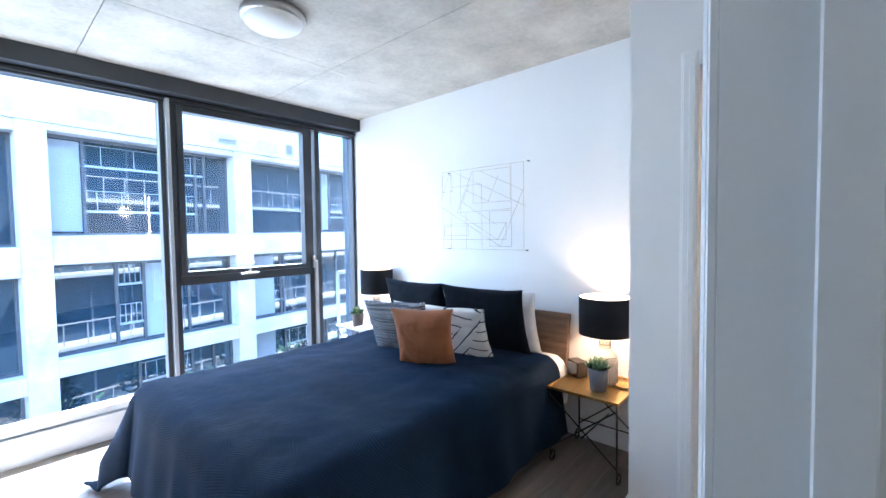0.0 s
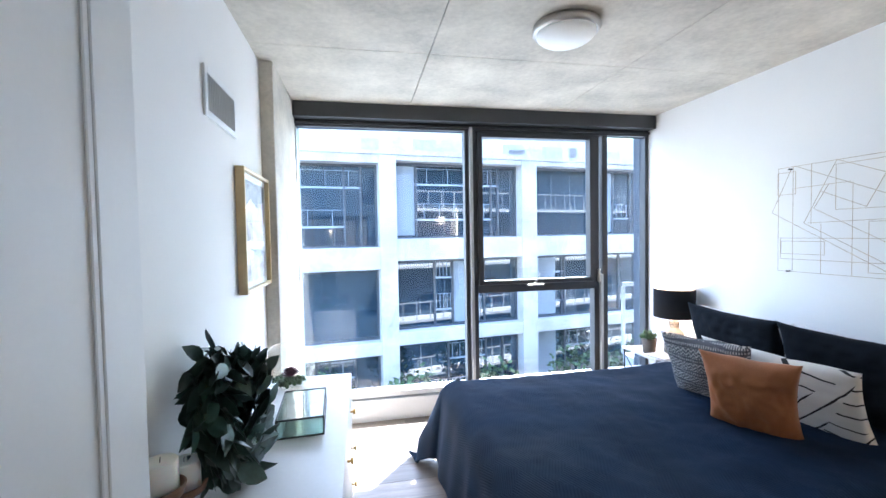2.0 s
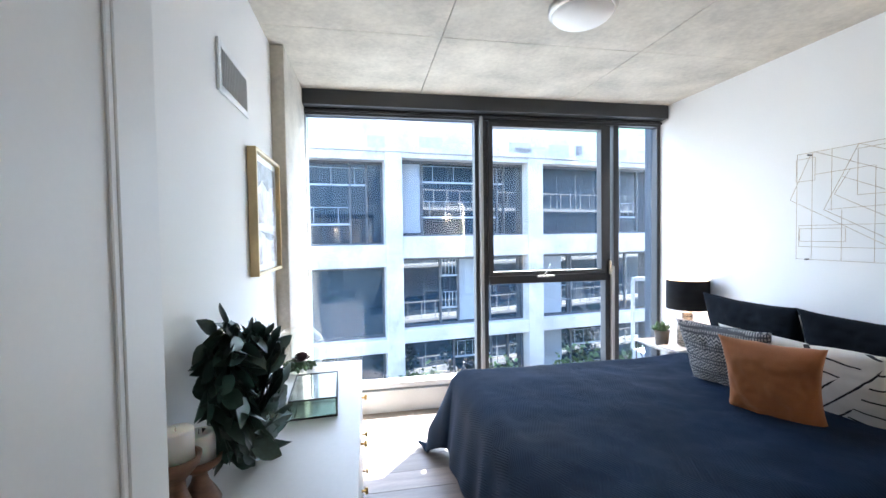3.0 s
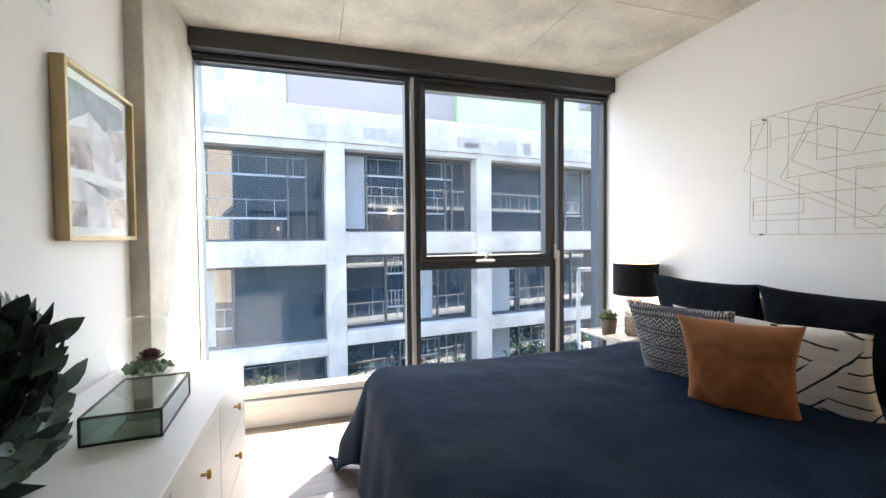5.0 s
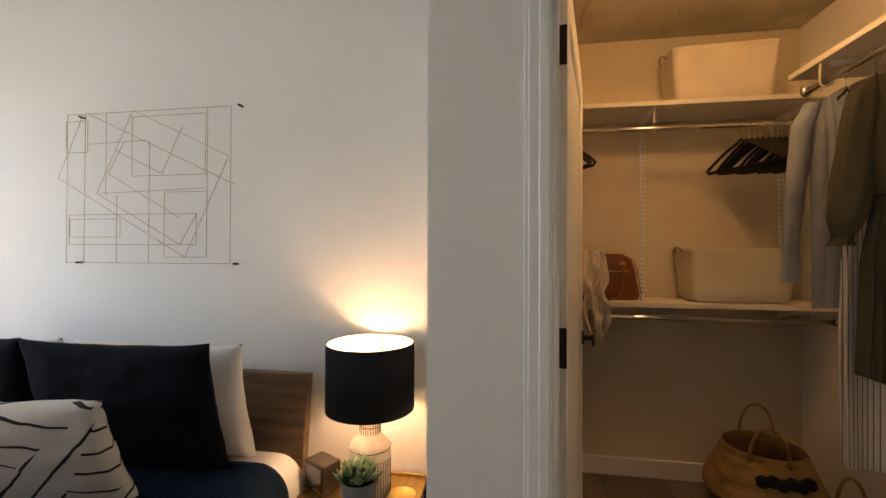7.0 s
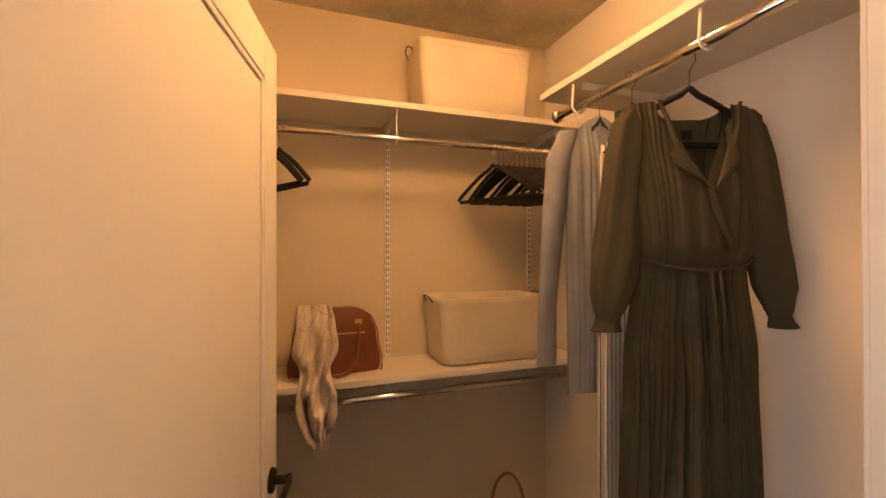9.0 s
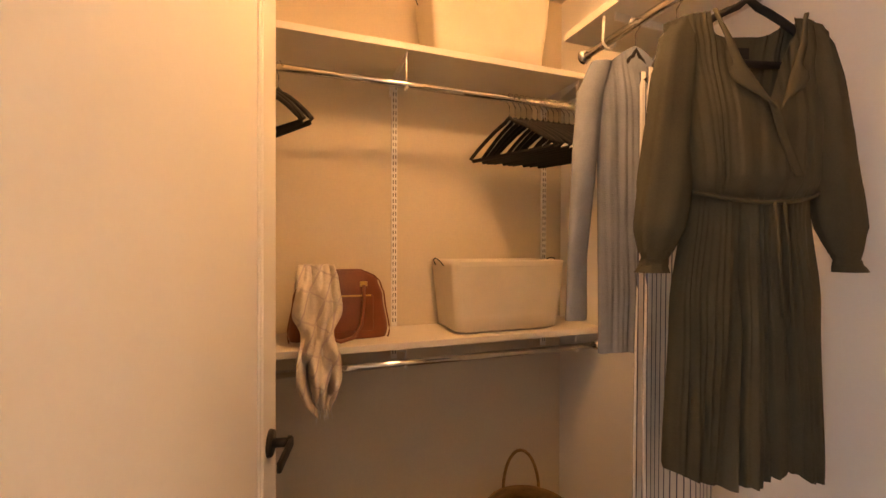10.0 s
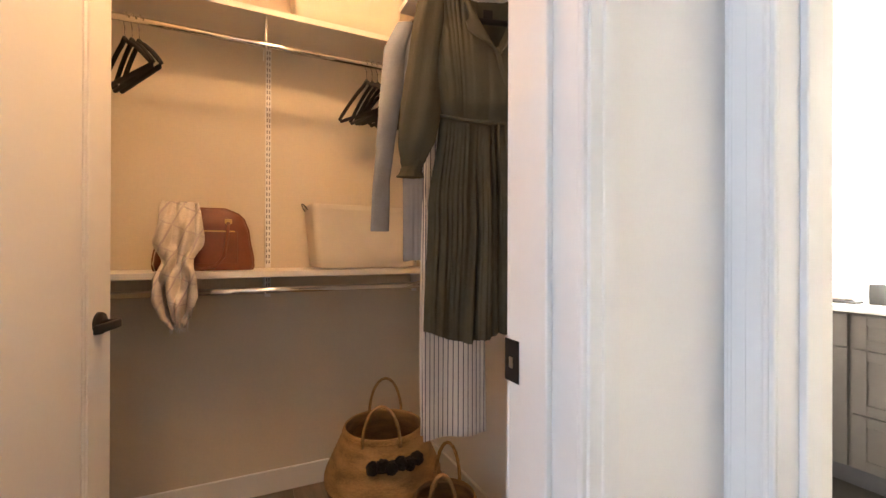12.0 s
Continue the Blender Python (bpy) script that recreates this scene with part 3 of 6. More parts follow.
def woven_pattern(m):
    """Bands of pale stitches on charcoal: chevron bands between rows of dashes."""
    n, l = m.node_tree.nodes, m.node_tree.links
    b = n["Principled BSDF"]
    co, sep = n.new("ShaderNodeTexCoord"), n.new("ShaderNodeSeparateXYZ")
    l.new(co.outputs["Object"], sep.inputs[0])

    def mn(op, a, c=0.0):
        q = n.new("ShaderNodeMath")
        q.operation = op
        for i, v in enumerate((a, c)):
            if isinstance(v, (int, float)):
                q.inputs[i].default_value = v
            else:
                l.new(v, q.inputs[i])
        return q.outputs[0]
    nz = n.new("ShaderNodeTexNoise")
    nz.inputs["Scale"].default_value = 60
    l.new(co.outputs["Object"], nz.inputs[0])
    jit = mn("MULTIPLY", mn("SUBTRACT", nz.outputs["Fac"], 0.5), 0.008)
    x, z = mn("ADD", mn("ADD", sep.outputs[0], 1), jit), mn("ADD", mn("ADD", sep.outputs[2], 1), jit)
    chev = mn("LESS_THAN", mn("PINGPONG", mn("ADD", mn("PINGPONG", x, 0.014), mn("MULTIPLY", z, 0.8)), 0.0085), 0.0034)
    dash = mn("LESS_THAN", mn("PINGPONG", x, 0.006), 0.0027)
    band = mn("LESS_THAN", mn("PINGPONG", z, 0.045), 0.024)
    rows = mn("LESS_THAN", mn("PINGPONG", z, 0.011), 0.0062)
    pale = mn("ADD", mn("MULTIPLY", chev, band), mn("MULTIPLY", mn("MULTIPLY", dash, rows), mn("SUBTRACT", 1.0, band)))
    mx = n.new("ShaderNodeMix")
    mx.data_type = "RGBA"
    l.new(pale, mx.inputs[0])
    mx.inputs[6].default_value, mx.inputs[7].default_value = (0.085, 0.092, 0.108, 1), (0.46, 0.46, 0.46, 1)
    l.new(mx.outputs[2], b.inputs["Base Color"])
    bp = n.new("ShaderNodeBump")
    bp.inputs["Strength"].default_value, bp.inputs["Distance"].default_value = 0.8, 0.004
    l.new(pale, bp.inputs["Height"]), l.new(bp.outputs[0], b.inputs["Normal"])
    return m


line_pattern(STRIPED)
WOVEN = woven_pattern(mat("charcoal_weave", (0.1, 0.1, 0.1), 0.95))
pillow("lumbar_pillow", 0.74, 0.44, 0.13, pose(2.914, 2.152, 0.751, -24, 0, 99), STRIPED, "cream lumbar pillow with black slanting lines", seed=7, ears=0.03)
pillow("throw_pillow", 0.47, 0.50, 0.14, pose(2.756, 2.42, 0.751, -26, 0, 113), WOVEN, "charcoal and white woven throw pillow on the bed", seed=8, ears=0.03)
pillow("throw_pillow", 0.40, 0.46, 0.15, pose(2.63, 2.053, 0.769, -22, 0, 121), TAN, "tan leather throw pillow on the bed", seed=9, ears=0.035)


# ---- nightstands and what stands on them ----
def nightstand(m, label, h=0.483, top=BRASS, top_label="brushed brass tray top"):
    """Brass tray top on thin iron legs with crossed braces and curled feet; origin on the floor at its middle."""
    t = thing("nightstand", label, "nightstand", m, "pair of nightstands")
    w, d = 0.43, 0.45
    bm = boxbm(-d / 2, d / 2, -w / 2, w / 2, h - 0.012, h - 0.006)
    for x0, x1, y0, y1 in ((-d / 2, d / 2, -w / 2, -w / 2 + 0.006), (-d / 2, d / 2, w / 2 - 0.006, w / 2), (-d / 2, -d / 2 + 0.006, -w / 2, w / 2), (d / 2 - 0.006, d / 2, -w / 2, w / 2)):
        box(bm, x0, x1, y0, y1, h - 0.014, h + 0.003, bevel=0.001, seg=1)
    part("tray_top", bm, top, t, top_label)
    for sx in (-1, 1):
        for sy in (-1, 1):
            x, y = sx * (d / 2 - 0.012), sy * (w / 2 - 0.012)
            part("leg", tube(bmesh.new(), [(x, y, h - 0.012), (x, y, 0.06)], 0.006), IRON, t, smooth=True)
            ring = [(x - sx * 0.03 + 0.03 * math.cos(a), y, 0.036 + 0.03 * math.sin(a)) for a in (2 * math.pi * k / 18 for k in range(18))]
            part("curled_foot", tube(bmesh.new(), ring, 0.006, close=True), IRON, t, "curled iron foot", True)
    for sx in (-1, 1):
        x = sx * (d / 2 - 0.012)
        part("brace", tube(bmesh.new(), [(x, -w / 2 + 0.012, 0.10), (x, w / 2 - 0.012, h - 0.05)], 0.0045), IRON, t, smooth=True)
        part("brace", tube(bmesh.new(), [(x, w / 2 - 0.012, 0.10), (x, -w / 2 + 0.012, h - 0.05)], 0.0045), IRON, t, smooth=True)
    part("stretcher", tube(bmesh.new(), [(-d / 2 + 0.012, 0, 0.22), (d / 2 - 0.012, 0, 0.22)], 0.0045), IRON, t, smooth=True)
    part("stretcher", tube(bmesh.new(), [(d / 2 - 0.012, -w / 2 + 0.012, 0.13), (d / 2 - 0.012, w / 2 - 0.012, 0.13)], 0.0045), IRON, t, smooth=True)
    return t


TOP = 0.483 - 0.004
ns = nightstand(pose(3.302, 1.223, 0), "brass-topped iron nightstand beside the bed")
FAR = 0.066
nightstand(pose(3.302, 3.497, 0), "pale-topped iron nightstand beside the window", 0.483 + FAR, WHITELAC, "pale tray top")


def table_lamp(m, label):
    """Black drum shade on an incised cream pottery bottle; origin on its base."""
    t = thing("table_lamp", label, "lamp", m, "pair of bedside lamps")
    body = [(0.001, 0), (0.062, 0), (0.070, 0.008), (0.074, 0.05), (0.074, 0.15), (0.068, 0.185), (0.050, 0.205), (0.038, 0.22), (0.036, 0.275), (0.030, 0.285), (0.001, 0.287)]
    vase = part("vase_base", lathe(bmesh.new(), body, 40), POTTERY, t, "incised cream pottery base", True)
    bm = bmesh.new()
    for z in (0.012, 0.052, 0.094, 0.136, 0.172):
        lathe(bm, [(0.0735, z - 0.0018), (0.0755, z), (0.0735, z + 0.0018)], 40)
    for k in range(44):
        a = 2 * math.pi * k / 44
        for z0, z1 in ((0.016, 0.048), (0.058, 0.09), (0.10, 0.132)):
            box(bm, -0.0012, 0.0012, 0.0735, 0.0750, z0, z1)
            bmesh.ops.rotate(bm, verts=bm.verts[-8:], cent=(0, 0, 0), matrix=Matrix.Rotation(a, 3, "Z"))
    part("incised_band", bm, GLAZE, vase, "dark incised lines")
    bm = bmesh.new()
    for k in range(26):
        a = 2 * math.pi * k / 26
        box(bm, -0.0012, 0.0012, 0.0355, 0.0385, 0.222, 0.272)
        bmesh.ops.rotate(bm, verts=bm.verts[-8:], cent=(0, 0, 0), matrix=Matrix.Rotation(a, 3, "Z"))
    lathe(bm, [(0.037, 0.245), (0.039, 0.247), (0.037, 0.249)], 40)
    part("neck_lines", bm, GLAZE, vase)
    part("stem", tube(bmesh.new(), [(0, 0, 0.285), (0, 0, 0.40)], 0.006), BRASS, t, "brass stem", True)
    r, z0, z1 = 0.158, 0.310, 0.545
    part("shade", lathe(bmesh.new(), [(r - 0.003, z0), (r, z0), (r, z1), (r - 0.003, z1)], 64), SHADE, t, "black fabric drum shade", True)
    part("shade_lining", lathe(bmesh.new(), [(r - 0.004, z0 + 0.001), (r - 0.004, z1 - 0.001)], 64), SHADEIN, t, "pale shade lining", True)
    bm = bmesh.new()
    for a in (0, 2.1, 4.2):
        tube(bm, [(0, 0, 0.40), ((r - 0.005) * math.cos(a), (r - 0.005) * math.sin(a), 0.535)], 0.002, 6)
    part("spider", bm, BRASS, t)
    blb = part("bulb", ball(bmesh.new(), (0, 0, 0.435), 0.028, (1, 1, 1.2)), OPAL, t, "lit glass bulb", True)
    blb.visible_shadow = False
    return t


lamp = table_lamp(pose(3.376, 1.195, TOP), "bedside lamp with black drum shade, lit")
copy_thing(lamp, pose(3.365, 3.428, TOP + FAR))


def succulent(m, r, h, pot_mat, label, seed):
    """A thick-leaved rosette in a tapered pot; origin on its base."""
    t = thing("potted_succulent", label, "plant", m)
    part("pot", lathe(bmesh.new(), [(0.001, 0), (r * 0.76, 0), (r * 0.78, 0.004), (r, h), (r * 0.93, h), (r * 0.9, h - 0.012)], 36), pot_mat, t, "tapered pot", True)
    part("soil", lathe(bmesh.new(), [(r * 0.91, h - 0.012), (0.001, h - 0.008)], 24), SOIL, t)
    rng = random.Random(seed)
    bm = bmesh.new()
    for k in range(80):
        a, tilt, ln = rng.uniform(0, 6.28), rng.uniform(0.1, 1.25), rng.uniform(0.6, 1.0) * r * 1.35
        base = Vector((rng.uniform(-0.5, 0.5) * r, rng.uniform(-0.5, 0.5) * r, h - 0.012 + rng.uniform(0, 0.012)))
        d = Vector((math.cos(a) * math.sin(tilt), math.sin(a) * math.sin(tilt), math.cos(tilt)))
        side = d.cross(Vector((0, 0, 1))).normalized()
        up = side.cross(d)
        w = ln * 0.20
        pts = [base, base + d * ln * 0.5 + side * w, base + d * ln * 0.5 - side * w, base + d * ln * 0.5 + up * w * 0.7, base + d * ln * 0.5 - up * w * 0.7, base + d * ln + up * w * 0.6]
        vs = [bm.verts.new(p) for p in pts]
        for i, j in ((1, 3), (3, 2), (2, 4), (4, 1)):
            bm.faces.new((vs[0], vs[i], vs[j])), bm.faces.new((vs[5], vs[j], vs[i]))
    part("leaves", bm, SUCC, t, "fleshy green leaves", True)
    return t


succulent(pose(3.229, 1.181, TOP), 0.060, 0.135, GREYPOT, "green succulent in a grey pot on the nightstand", 5)
BROWNPOT = mat("taupe_pot", (0.13, 0.105, 0.085), 0.75, vary=0.12, scale=9, bump=0.04)
succulent(pose(3.181, 3.497, TOP + FAR), 0.060, 0.125, BROWNPOT, "small green plant in a taupe pot on the nightstand", 6)

clock = thing("desk_clock", "small dark square desk clock on the nightstand", "clock", pose(3.386, 1.381, TOP, 0, 0, 62))
CLOCKBODY = mat("dark_bronze_case", (0.10, 0.075, 0.055), 0.45, 0.4, vary=0.1, bump=0.01)
part("case", boxbm(-0.055, 0.055, -0.04, 0.04, 0, 0.105, bevel=0.004), CLOCKBODY, clock)
part("face", boxbm(-0.045, 0.045, 0.0402, 0.0422, 0.01, 0.095), DARKGLASS, clock, "dark glass clock face")
dish = thing("ring_dish", "small round brass-rimmed dish on the nightstand", "dish", pose(3.371, 1.076, TOP))
part("bowl", lathe(bmesh.new(), [(0.001, 0.002), (0.040, 0.002), (0.050, 0.012), (0.053, 0.012), (0.043, 0), (0.001, 0)], 36), BRASS, dish, smooth=True)
book = thing("book", "thin pale book lying on the nightstand", "book", pose(3.181, 3.36, TOP + FAR, 0, 0, 12))
part("cover", boxbm(-0.07, 0.07, -0.095, 0.095, 0, 0.016, bevel=0.002), LINEN, book)
part("pages", boxbm(-0.067, 0.072, -0.092, 0.092, 0.003, 0.013), PAPER, book)

# ---- dresser and what stands on it ----
DX0, DX1, DY0, DY1, DZ = 0.252, 0.74, 1.402, 2.929, 0.756
dresser = thing("dresser", "long white lacquered dresser with brass knobs", "dresser", pose(0, 0, 0))
part("top", boxbm(DX0, DX1, DY0, DY1, DZ - 0.028, DZ, bevel=0.003), WHITELAC, dresser)
part("carcass", boxbm(DX0 + 0.005, DX1 - 0.022, DY0 + 0.006, DY1 - 0.006, 0.13, DZ - 0.03, bevel=0.002), WHITELAC, dresser)
dw = (DY1 - DY0 - 0.012) / 3
dh = (DZ - 0.03 - 0.13) / 3
for i in range(3):
    for j in range(3):
        y0, z0 = DY0 + 0.006 + i * dw, 0.13 + j * dh
        dr = part("drawer", boxbm(DX1 - 0.021, DX1 - 0.003, y0 + 0.0025, y0 + dw - 0.0025, z0 + 0.0025, z0 + dh - 0.0025, bevel=0.0015, seg=1), WHITELAC, dresser)
        for s in (0.5,):
            bm = tube(bmesh.new(), [(DX1 - 0.003, y0 + s * dw, z0 + dh / 2), (DX1 + 0.016, y0 + s * dw, z0 + dh / 2)], 0.005, 10)
            tube(bm, [(DX1 + 0.018, y0 + s * dw, z0 + dh / 2 - 0.012), (DX1 + 0.018, y0 + s * dw, z0 + dh / 2 + 0.012)], 0.006, 10)
            part("knob", bm, BRASS, dr, "brass knob", True)
for lx in (DX0 + 0.05, DX1 - 0.06):
    for ly in (DY0 + 0.06, DY1 - 0.06):
        part("leg", tube(bmesh.new(), [(lx, ly, 0.13), (lx, ly, 0)], [0.02, 0.012], 12), TURNED, dresser, "turned wooden leg", True)

gb = thing("glass_box", "smoky glass display box with black metal edges", "box", pose(0.545, 2.32, DZ, 0, 0, 3))
a, b, c = 0.092, 0.165, 0.076
bm = bmesh.new()
for sx in (-a, a):
    for sy in (-b, b):
        box(bm, sx - 0.003, sx + 0.003, sy - 0.003, sy + 0.003, 0, c)
for z in (0.003, c):
    for sy in (-b, b):
        box(bm, -a, a, sy - 0.003, sy + 0.003, z - 0.003, z + 0.003)
    for sx in (-a, a):
        box(bm, sx - 0.003, sx + 0.003, -b, b, z - 0.003, z + 0.003)
part("metal_edges", bm, IRON, gb, "black metal edges")
for x0, x1, y0, y1, z0, z1 in ((-a, a, -b, b, c - 0.001, c + 0.001), (-a, a, -b - 0.001, -b + 0.001, 0.003, c), (-a, a, b - 0.001, b + 0.001, 0.003, c), (-a - 0.001, -a + 0.001, -b, b, 0.003, c), (a - 0.001, a + 0.001, -b, b, 0.003, c)):
    part("pane", boxbm(x0, x1, y0, y1, z0, z1), SMOKE, gb, "smoky glass pane")
part("mirror_base", boxbm(-a + 0.003, a - 0.003, -b + 0.003, b - 0.003, 0.004, 0.006), MIRROR, gb, "mirrored base")

tb = thing("terrarium_bowl", "clear glass globe terrarium with succulents and purple bloom", "terrarium", pose(0.41, 2.777, DZ))
R = 0.135
prof = [(R * math.sin(t), 0.118 - R * math.cos(t)) for t in [0.5 + 0.13 * k for k in range(17)]]
part("globe", lathe(bmesh.new(), [(0.001, 0.002)] + prof, 48), CLEAR, tb, "clear glass globe", True)
rng = random.Random(4)
bm = bmesh.new()
for k in range(130):
    an, rr = rng.uniform(0, 6.28), rng.uniform(0, 0.088)
    p = Vector((rr * math.cos(an), rr * math.sin(an), 0.022 + rng.uniform(0, 0.012)))
    ball(bm, p + Vector((0, 0, 0.008)), rng.uniform(0.006, 0.013), (1, 1, 1.5), 1, 0.002)
part("moss", bm, SUCC, tb, "green succulent tufts", True, kind="stuff")
PLUM = island_tint(mat("plum_petal", (0.09, 0.022, 0.04), 0.6, vary=0.25, bump=0.03))
bm = bmesh.new()
for k in range(34):
    an, tilt = k * 2.4, 0.15 + k * 0.034
    d = Vector((math.cos(an) * math.sin(tilt), math.sin(an) * math.sin(tilt), math.cos(tilt)))
    s = d.cross(Vector((0, 0, 1))).normalized()
    o = Vector((0.012, -0.01, 0.056))
    vs = [bm.verts.new(o + d * q + s * e) for q, e in ((0.004, 0), (0.034, 0.018), (0.054, 0.008), (0.054, -0.008), (0.034, -0.018))]
    bm.faces.new(vs)
part("bloom", bm, PLUM, tb, "dark purple rosette", True)


def pillar_candle(x, y, hold, r, h, cup, label):
    """A wax pillar on a turned wooden stand."""
    t = thing("candle_holder", label, "candle holder", pose(x, y, DZ), "wooden candle holders")
    prof = [(0.001, 0), (0.05, 0), (0.052, 0.008), (0.042, hold * 0.25), (0.022, hold * 0.55), (0.018, hold * 0.72), (0.030, hold * 0.8), (cup, hold * 0.94), (cup + 0.004, hold + 0.012), (cup - 0.004, hold + 0.012), (cup - 0.01, hold), (0.001, hold)]
    part("stand", lathe(bmesh.new(), prof, 40), TURNED, t, "turned walnut stand", True)
    cd = thing("pillar_candle", "ivory pillar candle on a wooden holder", "candle", pose(x, y, DZ + hold), "ivory candles")
    part("wax", lathe(bmesh.new(), [(0.001, 0.001), (r, 0.001), (r, h - 0.004), (r - 0.004, h), (r * 0.6, h - 0.004), (0.001, h - 0.005)], 40), WAX, cd, smooth=True)
    part("wick", tube(bmesh.new(), [(0, 0, h - 0.006), (0.001, 0, h + 0.008)], 0.001, 6), IRON, cd)


pillar_candle(0.304, 1.55, 0.178, 0.041, 0.080, 0.053, "tall turned wooden candle holder on the dresser")
pillar_candle(0.315, 1.662, 0.118, 0.041, 0.080, 0.053, "short turned wooden candle holder on the dresser")

# ---- wreath ----
wr = thing("wreath", "dark green leafy wreath leaning against the wall", "wreath", pose(0.341, 1.915, DZ + 0.222, 0, -9, 0))
rng = random.Random(12)
ring = [(0.01 * math.sin(5 * t), 0.165 * math.cos(t), 0.165 * math.sin(t)) for t in (2 * math.pi * k / 40 for k in range(40))]
part("vine_ring", tube(bmesh.new(), ring, 0.014, 8, True), STEM, wr, "twig ring", True)
bm = bmesh.new()
for k in range(460):
    t = rng.uniform(0, 6.2832)
    c = Vector((rng.uniform(-0.03, 0.075), math.cos(t), math.sin(t)))
    c = Vector((c.x, c.y * (0.168 + rng.uniform(-0.05, 0.05)), c.z * (0.168 + rng.uniform(-0.05, 0.045))))
    tang = Vector((0, -math.sin(t), math.cos(t)))
    rad = Vector((0, math.cos(t), math.sin(t)))
    d = (tang * rng.uniform(0.3, 1.0) + rad * rng.uniform(-0.5, 0.5) + Vector((rng.uniform(-0.2, 0.9), 0, 0))).normalized()
    ln, w = rng.uniform(0.06, 0.115), rng.uniform(0.019, 0.031)
    s = d.cross(Vector((rng.uniform(0.3, 1), rng.uniform(-0.5, 0.5), rng.uniform(-0.5, 0.5)))).normalized()
    up = s.cross(d)
    cup = rng.uniform(-0.2, 0.35)
    st = []
    for q, e in ((0, 0.1), (0.25, 0.8), (0.5, 1.0), (0.75, 0.75), (1.0, 0.06)):
        mid = c + d * ln * q - up * cup * ln * q * q
        st.append([bm.verts.new(mid + s * w * e + up * w * e * 0.25), bm.verts.new(mid), bm.verts.new(mid - s * w * e + up * w * e * 0.25)])
    for p, q in zip(st, st[1:]):
        bm.faces.new((p[0], p[1], q[1], q[0])), bm.faces.new((p[1], p[2], q[2], q[1]))
low = min(v.co.z for v in bm.verts)
for v in bm.verts:
    v.co.z = max(v.co.z, -0.216 + 0.01 * (v.co.z - low))
    v.co.y = v.co.y * 1.12 - 0.01
    v.co.x = max(v.co.x, -0.075)
part("leaves", bm, LEAF, wr, "broad dark green leaves", True)
bm = bmesh.new()
for t in (1.2, 2.0, 3.6, 4.9):
    for k in range(26):
        ball(bm, (0.05 + rng.uniform(0, 0.03), 0.15 * math.cos(t) + rng.gauss(0, 0.014), 0.15 * math.sin(t) + rng.gauss(0, 0.014)), 0.0035, sub=1)
part("seed_heads", bm, SUCC, wr, "clusters of small green berries", True, "stuff")

# ---- on the walls and ceiling ----
pic = thing("framed_picture", "framed abstract print in a pale gold frame on the wall", "picture", pose(0.231, 2.819, 1.607))
hw, hh = 0.276, 0.31
for nm, y0, y1, z0, z1 in (("frame_side", -hw, -hw + 0.018, -hh, hh), ("frame_side", hw - 0.018, hw, -hh, hh), ("frame_rail", -hw + 0.018, hw - 0.018, -hh, -hh + 0.018), ("frame_rail", -hw + 0.018, hw - 0.018, hh - 0.018, hh)):
    part(nm, boxbm(0.002, 0.045, y0, y1, z0, z1, bevel=0.002), GOLDFRAME, pic)
part("mat_board", boxbm(0.004, 0.020, -hw + 0.018, hw - 0.018, -hh + 0.018, hh - 0.018), PAPER, pic, "white mat board")


def print_ink(name, low, high, scale=7.0):
    """Washed ink: one tone running into another in cloudy brush marks."""
    m = mat(name, high, 0.6, vary=0.1)
    n, l = m.node_tree.nodes, m.node_tree.links
    co, nz, rp = n.new("ShaderNodeTexCoord"), n.new("ShaderNodeTexNoise"), n.new("ShaderNodeValToRGB")
    nz.inputs["Scale"].default_value, nz.inputs["Detail"].default_value, nz.inputs["Distortion"].default_value = scale, 6, 0.8
    l.new(co.outputs["Object"], nz.inputs[0]), l.new(nz.outputs["Fac"], rp.inputs[0])
    rp.color_ramp.elements[0].position, rp.color_ramp.elements[0].color = 0.40, (*low, 1)
    rp.color_ramp.elements[1].position, rp.color_ramp.elements[1].color = 0.62, (*high, 1)
    l.new(rp.outputs[0], n["Principled BSDF"].inputs["Base Color"])
    return m


PALEINK = print_ink("pale_lilac_ink", (0.42, 0.39, 0.44), (0.72, 0.70, 0.72))
DARKINK = print_ink("charcoal_ink", (0.025, 0.027, 0.035), (0.16, 0.16, 0.20), 10)
MAUVEINK = print_ink("mauve_brown_ink", (0.16, 0.10, 0.10), (0.46, 0.38, 0.38), 9)
pr = part("print", boxbm(0.0205, 0.022, -hw + 0.055, hw - 0.055, -hh + 0.05, hh - 0.05), PALEINK, pic, "pale lilac abstract print in two halves")


def brush_mark(pts, material, depth):
    """A flat painted shape with uneven edges on the print."""
    bm = bmesh.new()
    edge = []
    for (ya, za), (yb, zb) in zip(pts, pts[1:] + pts[:1]):
        for k in range(6):
            y, z = ya + (yb - ya) * k / 6, za + (zb - za) * k / 6
            w = 0.010 * noise.noise(Vector((y * 40, z * 40, depth * 9000)))
            edge.append(bm.verts.new((0.022 + depth, max(-0.22, min(0.22, y + w)), max(-0.26, min(0.26, z + w)))))
    bm.faces.new(edge)
    part("brush_mark", bm, material, pr)


